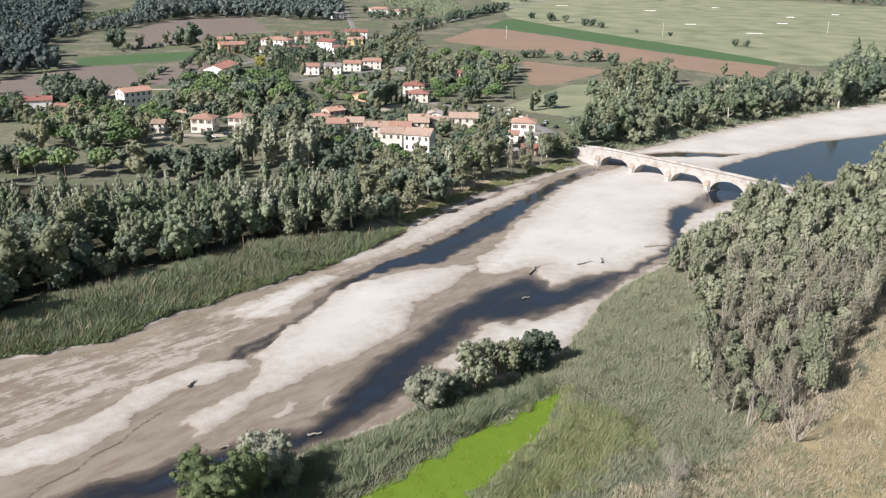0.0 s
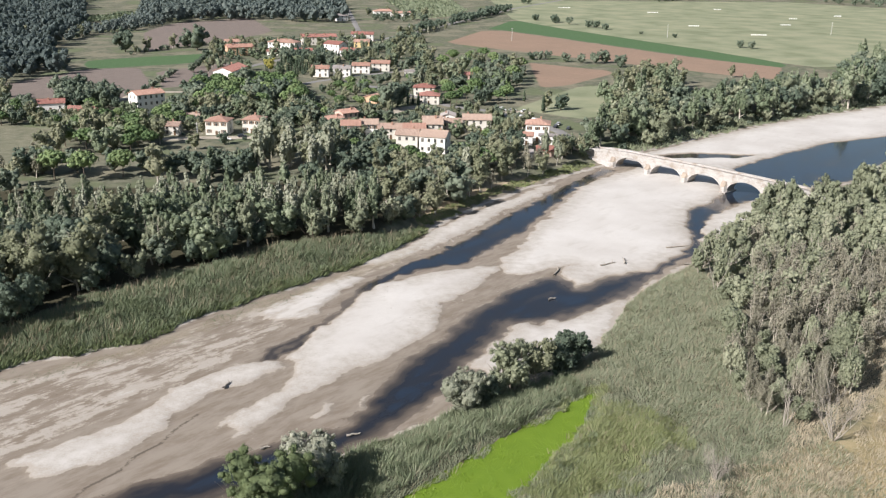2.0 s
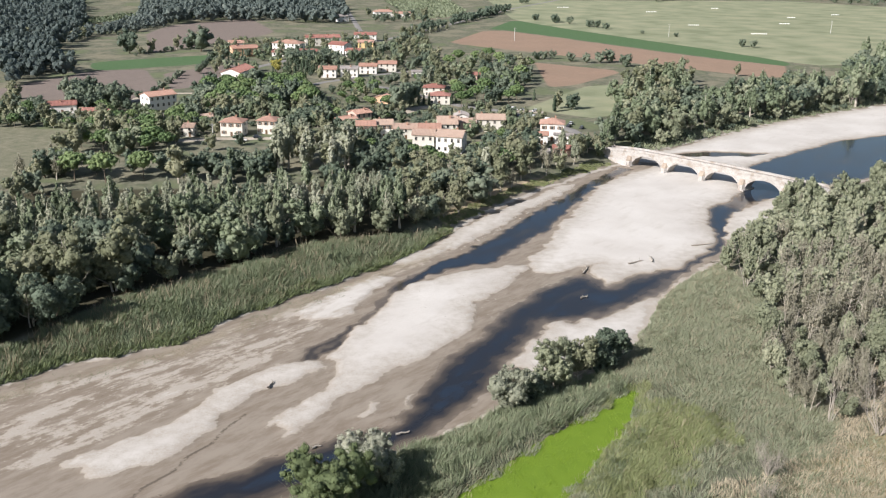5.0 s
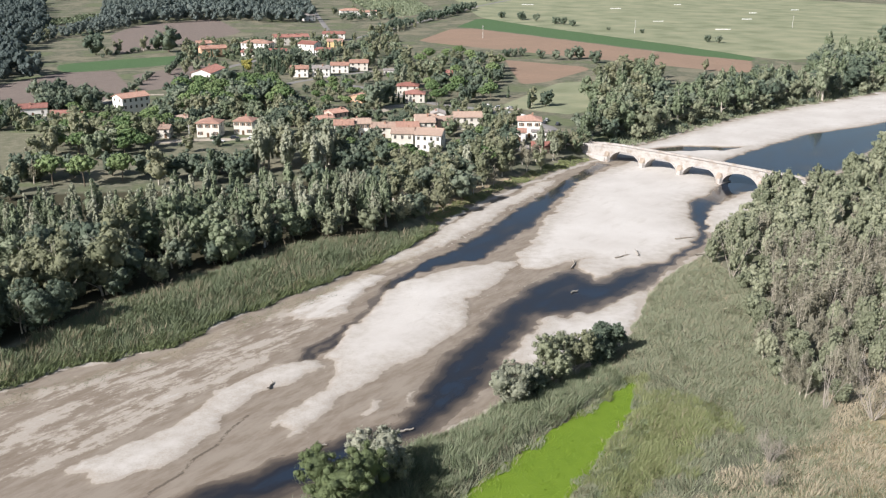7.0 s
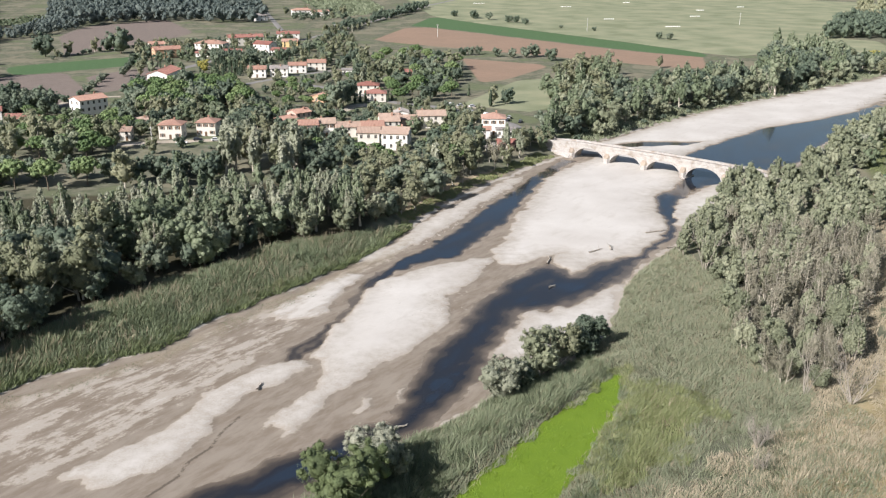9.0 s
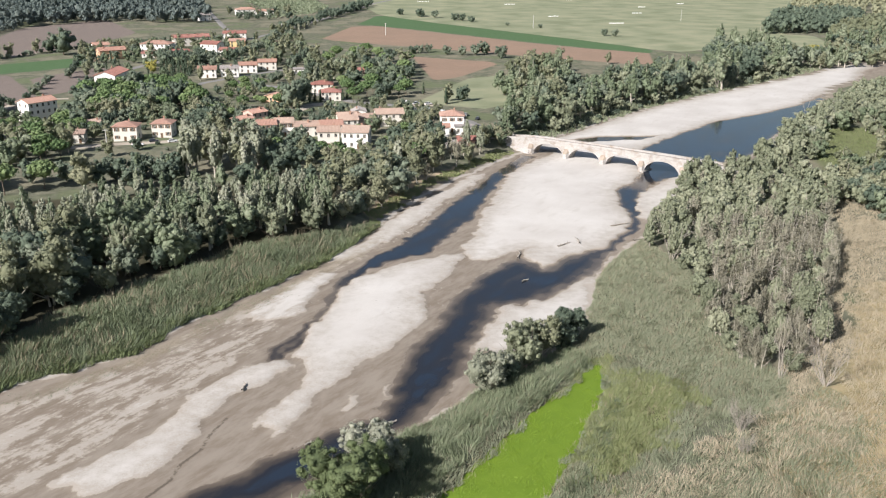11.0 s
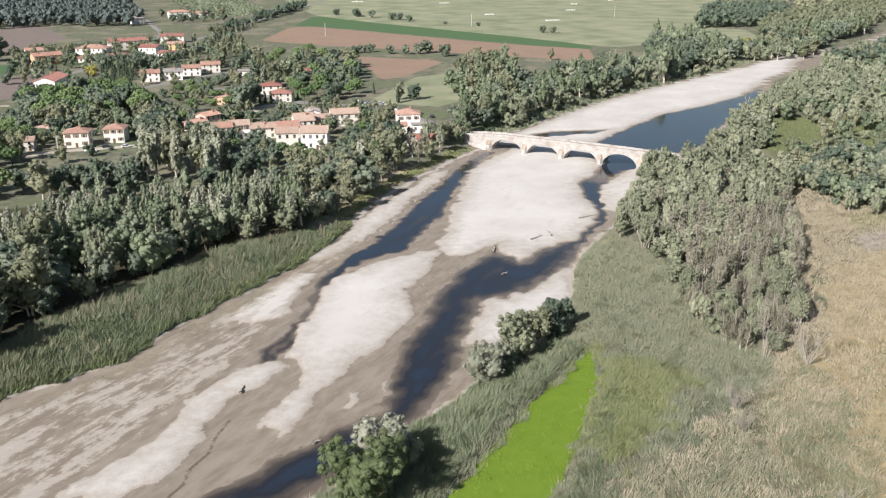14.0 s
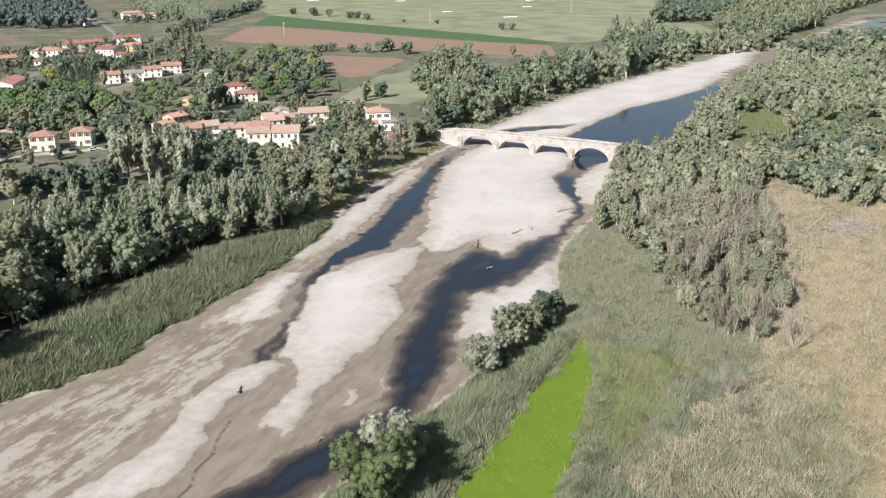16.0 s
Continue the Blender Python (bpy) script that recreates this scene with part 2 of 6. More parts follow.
def bed_stuff():
    m, t, b = shader("river_gravel", 0.9, 0.25)
    z = add(t, "ShaderNodeSeparateXYZ")
    geo = add(t, "ShaderNodeNewGeometry").outputs["Position"]
    t.links.new(geo, z.inputs[0])
    flow = add(t, "ShaderNodeMapping", vector_type="TEXTURE")
    flow.inputs["Rotation"].default_value = (0, 0, radians(40))
    flow.inputs["Scale"].default_value = (3.4, 1, 1)
    t.links.new(geo, flow.inputs["Vector"])
    n1, n2, n3, n4 = noise_of(t, 0.35, 6, 0.65), noise_of(t, 2.2, 5, 0.7), noise_of(t, 0.05, 4), noise_of(t, 9.0, 3, 0.7)
    ns = noise_of(t, 0.30, 8, 0.66, flow.outputs[0])
    nf = noise_of(t, 1.1, 6, 0.7, flow.outputs[0])

    def off(n, k):
        return calc(t, "MULTIPLY", calc(t, "SUBTRACT", n, 0.5), k)
    zz = calc(t, "ADD", z.outputs[2], calc(t, "ADD", off(n1, 0.30), off(n2, 0.20)))
    zz = calc(t, "ADD", zz, calc(t, "MULTIPLY", attr(t, "flat"), calc(t, "ADD", off(ns, 0.75), off(nf, 0.22))))
    dry = ramp(t, n3, [(0.3, (0.47, 0.44, 0.405)), (0.55, (0.535, 0.508, 0.472)), (0.75, (0.58, 0.555, 0.52))])
    dry = mix(t, calc(t, "MULTIPLY", span(t, n2, 0.4, 0.75), 0.4), dry, (0.43, 0.40, 0.36))
    dry = mix(t, calc(t, "MULTIPLY", span(t, ns, 0.52, 0.7), 0.35), dry, (0.38, 0.345, 0.30))
    dry = mix(t, span(t, zz, 0.52, 0.28), dry, mix(t, n2, (0.32, 0.283, 0.24), (0.40, 0.362, 0.315)))
    silt = mix(t, nf, (0.27, 0.232, 0.188), (0.36, 0.32, 0.268))
    damp = mix(t, span(t, ns, 0.36, 0.62), (0.19, 0.154, 0.119), (0.258, 0.222, 0.181))
    damp = mix(t, calc(t, "MULTIPLY", span(t, nf, 0.45, 0.7), 0.55), damp, (0.264, 0.226, 0.183))
    damp = mix(t, calc(t, "MULTIPLY", span(t, n4, 0.5, 0.75), 0.3), damp, (0.16, 0.138, 0.112))
    drown = mix(t, span(t, nf, 0.36, 0.62), (0.085, 0.068, 0.055), (0.21, 0.17, 0.13))
    deep = mix(t, span(t, nf, 0.4, 0.62), (0.055, 0.046, 0.042), (0.16, 0.13, 0.105))
    col = mix(t, span(t, zz, 0.15, 0.215), damp, silt)
    col = mix(t, span(t, zz, 0.205, 0.235), col, dry)
    col = mix(t, span(t, zz, 0.035, -0.03), col, drown)
    col = mix(t, span(t, zz, -0.15, -0.5), col, deep)
    col = mix(t, span(t, calc(t, "ADD", attr(t, "rill"), off(n2, 1.2)), 0.5, 0.1), col, (0.11, 0.09, 0.07))
    toe = calc(t, "MULTIPLY", span(t, calc(t, "ADD", attr(t, "shore"), off(n1, 8)), 9.0, 2.0), attr(t, "flat"))
    litter = mix(t, span(t, n2, 0.42, 0.6), (0.30, 0.25, 0.19), (0.20, 0.175, 0.115))
    col = mix(t, toe, col, litter)
    brink = mix(t, n1, (0.17, 0.145, 0.11), (0.29, 0.255, 0.205))
    col = mix(t, span(t, calc(t, "ADD", attr(t, "shore"), off(n2, 2.0)), -1.0, -2.4), col, brink)
    t.links.new(col, b.inputs["Base Color"])
    bump(t, b, noise_of(t, 6, 4, 0.7), 0.5, 0.06)
    return m


def ground_stuff():
    m, t, b = shader("soil_and_grass", 0.95, 0.1)
    n0, n1, n2 = noise_of(t, 0.03, 5), noise_of(t, 0.22, 6, 0.65), noise_of(t, 1.6, 5, 0.7)
    edge = calc(t, "MULTIPLY", calc(t, "SUBTRACT", n1, 0.5), 6.0)

    def part_of(name, soft=1.2, ragged=0.25):
        return span(t, calc(t, "ADD", attr(t, name), calc(t, "MULTIPLY", edge, ragged)), -soft, soft)
    grass = ramp(t, n1, [(0.3, (0.09, 0.096, 0.068)), (0.5, (0.16, 0.16, 0.12)), (0.72, (0.26, 0.24, 0.185))])
    grass = mix(t, calc(t, "MULTIPLY", span(t, n0, 0.5, 0.6), 0.6), grass, (0.30, 0.265, 0.195))
    grass = mix(t, calc(t, "MULTIPLY", span(t, n0, 0.48, 0.38), 0.7), grass, (0.155, 0.185, 0.10))
    grass = mix(t, calc(t, "MULTIPLY", n2, 0.5), grass, (0.06, 0.07, 0.03))
    tan = ramp(t, n1, [(0.3, (0.22, 0.19, 0.105)), (0.5, (0.36, 0.295, 0.175)), (0.72, (0.46, 0.37, 0.23))])
    tan = mix(t, calc(t, "MULTIPLY", n2, 0.45), tan, (0.17, 0.15, 0.075))
    plough = mix(t, n1, (0.24, 0.165, 0.12), (0.34, 0.242, 0.178))
    plough = mix(t, calc(t, "MULTIPLY", span(t, n2, 0.4, 0.65), 0.45), plough, (0.20, 0.145, 0.105))
    plough = mix(t, calc(t, "MULTIPLY", span(t, n0, 0.42, 0.58), 0.35), plough, (0.23, 0.17, 0.125))
    crop = mix(t, n1, (0.062, 0.112, 0.052), (0.10, 0.158, 0.075))
    past = ramp(t, n0, [(0.35, (0.18, 0.20, 0.125)), (0.5, (0.245, 0.26, 0.17)), (0.65, (0.31, 0.305, 0.205))])
    past = mix(t, calc(t, "MULTIPLY", n1, 0.4), past, (0.21, 0.22, 0.125))
    # Leaf litter made near black: the trees' shade is painted into its colour.
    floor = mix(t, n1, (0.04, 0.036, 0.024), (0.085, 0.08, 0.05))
    hay = ramp(t, n1, [(0.3, (0.13, 0.135, 0.09)), (0.55, (0.20, 0.19, 0.135)), (0.75, (0.27, 0.245, 0.18))])
    hay = mix(t, calc(t, "MULTIPLY", span(t, n2, 0.42, 0.62), 0.45), hay, (0.11, 0.118, 0.075))
    fallow = mix(t, n1, (0.15, 0.122, 0.108), (0.255, 0.21, 0.182))
    fallow = mix(t, calc(t, "MULTIPLY", span(t, n2, 0.45, 0.65), 0.5), fallow, (0.115, 0.10, 0.082))
    dirt = mix(t, n1, (0.29, 0.225, 0.15), (0.45, 0.36, 0.25))
    fresh = mix(t, n1, (0.10, 0.118, 0.055), (0.175, 0.18, 0.095))
    col = grass
    for name, c, rag in (("shaded_forest_floor", floor, 1.0), ("dry_grass", tan, 2.2), ("fresh_grass", fresh, 1.5), ("pasture", past, 0.3), ("meadow", hay, 0.4), ("ploughed", plough, 0.15),
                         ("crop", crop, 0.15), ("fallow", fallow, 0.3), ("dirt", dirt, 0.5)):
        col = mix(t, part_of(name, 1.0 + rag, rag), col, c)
    mud = mix(t, n1, (0.17, 0.145, 0.11), (0.29, 0.255, 0.205))
    col = mix(t, span(t, calc(t, "ADD", attr(t, "shore"), calc(t, "MULTIPLY", edge, 0.3)), -4.6, -3.2), col, mud)
    t.links.new(col, b.inputs["Base Color"])
    bump(t, b, noise_of(t, 3, 4, 0.7), 0.6, 0.15)
    return m


def water_stuff():
    """Murky shallow water: brown over the shallows, dark where it is deeper, with a rippled glossy face."""
    m, t, b = shader("river_water", 0.09, 0.5)
    b.inputs["IOR"].default_value = 1.33
    geo = add(t, "ShaderNodeNewGeometry").outputs["Position"]
    flow = add(t, "ShaderNodeMapping", vector_type="TEXTURE")
    flow.inputs["Rotation"].default_value = (0, 0, radians(42))
    flow.inputs["Scale"].default_value = (3.0, 1, 1)
    t.links.new(geo, flow.inputs["Vector"])
    na, nb = noise_of(t, 0.22, 6, 0.62, flow.outputs[0]), noise_of(t, 1.3, 5, 0.7, flow.outputs[0])
    d = calc(t, "ADD", attr(t, "depth"), calc(t, "ADD", calc(t, "MULTIPLY", calc(t, "SUBTRACT", na, 0.5), 0.4), calc(t, "MULTIPLY", calc(t, "SUBTRACT", nb, 0.5), 0.16)))
    col = mix(t, span(t, d, -0.06, 0.14), (0.20, 0.165, 0.128), (0.115, 0.093, 0.073))
    col = mix(t, span(t, d, 0.12, 0.36), col, (0.05, 0.043, 0.038))
    col = mix(t, span(t, d, 0.34, 0.62), col, (0.02, 0.022, 0.028))
    # The blue of the deepest tone is reflected sky put into the colour.
    col = mix(t, span(t, d, 0.62, 0.85), col, (0.02, 0.029, 0.045))
    t.links.new(col, b.inputs["Base Color"])
    bump(t, b, noise_of(t, 1.4, 4), 0.2, 0.05)
    return m


def old_stone():
    """Pale grey masonry in courses, with brown damp patches and dark runs."""
    m, t, b = shader("bridge_stone", 0.92, 0.12)
    co = add(t, "ShaderNodeTexCoord").outputs["Object"]
    mp = add(t, "ShaderNodeMapping")
    mp.inputs["Rotation"].default_value = (radians(90), 0, 0)
    t.links.new(co, mp.inputs["Vector"])
    br = add(t, "ShaderNodeTexBrick")
    br.inputs["Color1"].default_value, br.inputs["Color2"].default_value = (0.37, 0.35, 0.33, 1), (0.45, 0.43, 0.41, 1)
    br.inputs["Mortar"].default_value = (0.30, 0.275, 0.25, 1)
    br.inputs["Scale"].default_value, br.inputs["Mortar Size"].default_value = 1.0, 0.02
    br.inputs["Brick Width"].default_value, br.inputs["Row Height"].default_value = 0.8, 0.38
    t.links.new(mp.outputs[0], br.inputs["Vector"])
    n1, n2 = noise_of(t, 0.28, 6, 0.65, co), noise_of(t, 1.5, 5, 0.7, co)
    col = mix(t, calc(t, "MULTIPLY", span(t, n1, 0.47, 0.66), 0.8), br.outputs["Color"], (0.25, 0.205, 0.165))
    col = mix(t, calc(t, "MULTIPLY", span(t, n2, 0.52, 0.72), 0.45), col, (0.30, 0.275, 0.25))
    t.links.new(col, b.inputs["Base Color"])
    bump(t, b, n2, 0.5, 0.06)
    return m


def roof_stuff(name, a, b_):
    """Clay tiles: rows and blotches."""
    m, t, b = shader(name, 0.85, 0.15)
    rnd = add(t, "ShaderNodeObjectInfo").outputs["Random"]
    n1, n2 = noise_of(t, 0.5, 4), noise_of(t, 5, 3)
    f = calc(t, "ADD", calc(t, "MULTIPLY", rnd, 0.4), calc(t, "ADD", calc(t, "MULTIPLY", n1, 0.3), calc(t, "MULTIPLY", n2, 0.3)))
    t.links.new(ramp(t, f, [(0.25, a), (0.75, b_)]), b.inputs["Base Color"])
    bump(t, b, n2, 0.5, 0.05)
    return m


MAT_BED, MAT_GROUND, MAT_WATER = bed_stuff(), ground_stuff(), water_stuff()
MAT_BARK = plain("bark", (0.16, 0.13, 0.10), 0.95, 0.1, 0.25, 3)
MAT_PALE_BARK = plain("pale_bark", (0.47, 0.43, 0.36), 0.95, 0.1, 0.2, 3)
MAT_STONE = old_stone()
MAT_STONE_DARK = plain("weathered_stone", (0.33, 0.275, 0.225), 0.92, 0.1, 0.3, 1.6)
MAT_DECK = plain("bridge_paving", (0.30, 0.27, 0.24), 0.9, 0.15, 0.15, 1.0)
MAT_ASPHALT = plain("asphalt", (0.24, 0.23, 0.22), 0.95, 0.04, 0.12, 0.8)
LEAF = {
    "willow": leaf_stuff("willow_leaves", (0.136, 0.156, 0.1), (0.245, 0.265, 0.173), (0.394, 0.401, 0.287)),
    "poplar": leaf_stuff("poplar_leaves", (0.0899, 0.12, 0.071), (0.181, 0.22, 0.135), (0.348, 0.37, 0.263)),
    "silver": leaf_stuff("silver_poplar_leaves", (0.178, 0.201, 0.14), (0.29, 0.306, 0.22), (0.442, 0.446, 0.349)),
    "silver_willow": leaf_stuff("silver_willow_leaves", (0.185, 0.2, 0.143), (0.295, 0.307, 0.232), (0.435, 0.437, 0.355)),
    "oak": leaf_stuff("broad_leaves", (0.063, 0.0896, 0.0659), (0.123, 0.157, 0.11), (0.235, 0.263, 0.192)),
    "pine": leaf_stuff("pine_needles", (0.075, 0.128, 0.0529), (0.143, 0.21, 0.0853), (0.247, 0.307, 0.14)),
    "cypress": leaf_stuff("cypress_needles", (0.0416, 0.0624, 0.0433), (0.0728, 0.104, 0.0637), (0.117, 0.143, 0.0892)),
    "brown": leaf_stuff("withering_leaves", (0.172, 0.166, 0.12), (0.262, 0.248, 0.184), (0.375, 0.352, 0.27)),
    "olive": leaf_stuff("olive_leaves", (0.125, 0.142, 0.084), (0.205, 0.217, 0.134), (0.31, 0.305, 0.2)),
    "alder": leaf_stuff("alder_leaves", (0.068, 0.095, 0.045), (0.135, 0.168, 0.078), (0.225, 0.258, 0.128)),
    # Dark evergreen leaves; the raised blue paints in haze over distant woods.
    "holm": leaf_stuff("hazy_dark_wood_leaves", (0.05, 0.07, 0.068), (0.097, 0.124, 0.115), (0.19, 0.215, 0.185)),
    "yellow": leaf_stuff("yellowing_leaves", (0.23, 0.23, 0.0676), (0.368, 0.333, 0.0902), (0.517, 0.448, 0.147)),
}


# ---- building helpers ----
def mesh_of(name, verts, faces, mat, smooth_shade=False):
    me = bpy.data.meshes.new(name)
    me.from_pydata([tuple(v) for v in verts] if not isinstance(verts, np.ndarray) else verts.tolist(), [], faces if isinstance(faces, list) else faces.tolist())
    me.materials.append(mat)
    if smooth_shade:
        me.polygons.foreach_set("use_smooth", [True] * len(me.polygons))
    me.update()
    return me


def part(name, data, material, parent, label="", place=None):
    """Links a bmesh or a mesh as one part of a thing."""
    if isinstance(data, bmesh.types.BMesh):
        me = bpy.data.meshes.new(name)
        data.to_mesh(me)
        data.free()
        me.materials.append(material)
    else:
        me = data
    ob = new(name, me)
    ob.parent = parent
    if place is not None:
        ob.matrix_basis = place
    return tagged(ob, label)


def box(bm, x0, x1, y0, y1, z0, z1):
    v = [bm.verts.new(p) for p in ((x0, y0, z0), (x1, y0, z0), (x1, y1, z0), (x0, y1, z0), (x0, y0, z1), (x1, y0, z1), (x1, y1, z1), (x0, y1, z1))]
    for f in ((3, 2, 1, 0), (4, 5, 6, 7), (0, 1, 5, 4), (1, 2, 6, 5), (2, 3, 7, 6), (3, 0, 4, 7)):
        bm.faces.new([v[i] for i in f])


# ---- ground, river bed and water ----
def lines(lo, hi, a, b, step, grow):
    mid = list(np.arange(a, b + 0.01, step))
    up, s, v = [], step, mid[-1]
    while v < hi:
        s *= grow
        v += s
        up.append(v)
    down, s, v = [], step, mid[0]
    while v > lo:
        s *= grow
        v -= s
        down.append(v)
    return np.array(down[::-1] + mid + up)


FIELDS = {
    "ploughed": [[(133, 675), (190, 790), (210, 800), (325, 560), (368, 500), (337, 440), (318, 445)], [(178, 534), (225, 486), (225, 471), (177, 418), (155, 407)]],
    "crop": [[(190, 790), (254, 927), (286, 808), (359, 612), (385, 520), (368, 500), (330, 560), (215, 800)], [(-148, 520), (-151, 552), (-65, 595), (-61, 542), (-137, 505)]],
    # Outlines of the ground under the trees that carries painted shade.
    "shaded_forest_floor": [[(-160, 14), (-110, 20), (-75, 36), (-64, 48), (-54, 63), (-40, 73), (-24, 84), (-8, 98), (12, 100), (28, 112), (34, 140), (60, 176), (20, 182), (-40, 172), (-96, 176), (-160, 150)], [(-60, 335), (-60, 412), (0, 432), (8, 345), (-15, 322)]],
    "meadow": [[(-170, 300), (-143, 301), (-109, 288), (-105, 261), (-108, 240), (-108, 207), (-114, 192), (-180, 200)], [(-56, 246), (-41, 256), (-22, 240), (-26, 218), (-46, 216)]],
    "pasture": [[(254, 927), (300, 1300), (800, 1300), (1000, 1000), (532, 560), (400, 500), (385, 520), (359, 612), (286, 808)],
                [(470, 450), (470, 500), (560, 600), (600, 590), (555, 510), (490, 455)], [(120, 330), (180, 410), (240, 430), (200, 330), (150, 300)], [(-136, 292), (-111, 295), (-100, 246), (-120, 235), (-160, 230)]],
    "fallow": [[(-190, 410), (-141, 505), (-108, 510), (-79, 392), (-98, 367), (-190, 395)], [(-94, 490), (-48, 535), (-42, 449), (-80, 414)],
               [(-143, 769), (-129, 863), (-51, 943), (-21, 775), (-59, 694), (-119, 606)]],
    "dry_grass": [[(60, -120), (70, -52), (84, -32), (103, -27), (122, -12), (157, 23), (171, 22), (230, 60), (300, 40), (220, -140)]],
    "fresh_grass": [[(50, -21), (64, -12), (80, -14), (66, -29), (51, -39), (38, -46), (34, -41)], [(190, 45), (225, 90), (280, 120), (330, 110), (250, 50)], [(238, 136), (250, 160), (285, 208), (330, 205), (400, 160), (330, 110), (262, 116)]],
    "dirt": [[(43, 121), (59, 142), (80, 164), (99, 181), (92, 184), (72, 168), (52, 146), (40, 130)]],
}


def build_ground():
    xs = lines(-3800, 4200, -75, 200, 1.0, 1.05)
    ys = lines(-900, 4600, -62, 228, 1.0, 1.05)
    gx, gy = np.meshgrid(xs, ys)
    z, bed, left = land(gx, gy)
    GRID["x"], GRID["y"], GRID["z"] = xs, ys, z
    nx, ny = len(xs), len(ys)
    verts = np.stack([gx.ravel(), gy.ravel(), z.ravel()], 1)
    i, j = np.meshgrid(np.arange(nx - 1), np.arange(ny - 1))
    a = (j * nx + i).ravel()
    quads = np.stack([a, a + 1, a + nx + 1, a + nx], 1)
    flat_bed = bed.ravel()
    is_bed = flat_bed[quads].min(1) > -3.0
    for name, pick, mat, label in (("riverbed", is_bed, MAT_BED, "pale dry gravel bars and damp brown mud of a low river"),
                                   ("ground", ~is_bed, MAT_GROUND, "grassy valley floor with fields, dry grass and bare soil")):
        q = quads[pick]
        used, inv = np.unique(q, return_inverse=True)
        me = mesh_of(name, verts[used], inv.reshape(-1, 4), mat, True)
        if name == "riverbed":
            vx, vy = verts[used, 0], verts[used, 1]
            flat = land(vx, vy, True)[2]
            rill = np.minimum(from_line(RILL, vx, vy), 9.0)
            for key, val in (("flat", smooth(-1, 5, flat)), ("rill", rill), ("shore", np.clip(flat_bed[used], -60, 60))):
                me.attributes.new(key, "FLOAT", "POINT").data.foreach_set("value", val.astype(np.float32))
        if name == "ground":
            vx, vy = verts[used, 0], verts[used, 1]
            me.attributes.new("shore", "FLOAT", "POINT").data.foreach_set("value", np.clip(flat_bed[used], -60, 60).astype(np.float32))
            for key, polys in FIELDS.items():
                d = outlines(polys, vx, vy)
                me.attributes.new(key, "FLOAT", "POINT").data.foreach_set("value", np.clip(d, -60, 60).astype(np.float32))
        tagged(new(name, me), label, name, kind="structure")
    flat_z = z.ravel()
    q = quads[is_bed & (flat_z[quads].min(1) < 0.02)]
    used, inv = np.unique(q, return_inverse=True)
    level = verts[used].copy()
    level[:, 2] = 0.0
    me = mesh_of("water", level, inv.reshape(-1, 4), MAT_WATER)
    me.attributes.new("depth", "FLOAT", "POINT").data.foreach_set("value", (-flat_z[used]).astype(np.float32))
    tagged(new("water", me), "shallow dark river water in narrow channels between gravel bars", "water", kind="structure")


build_ground()


# ---- bridge ----
BRIDGE_AT, BRIDGE_TURN = (136.94, 207.14), -55.97


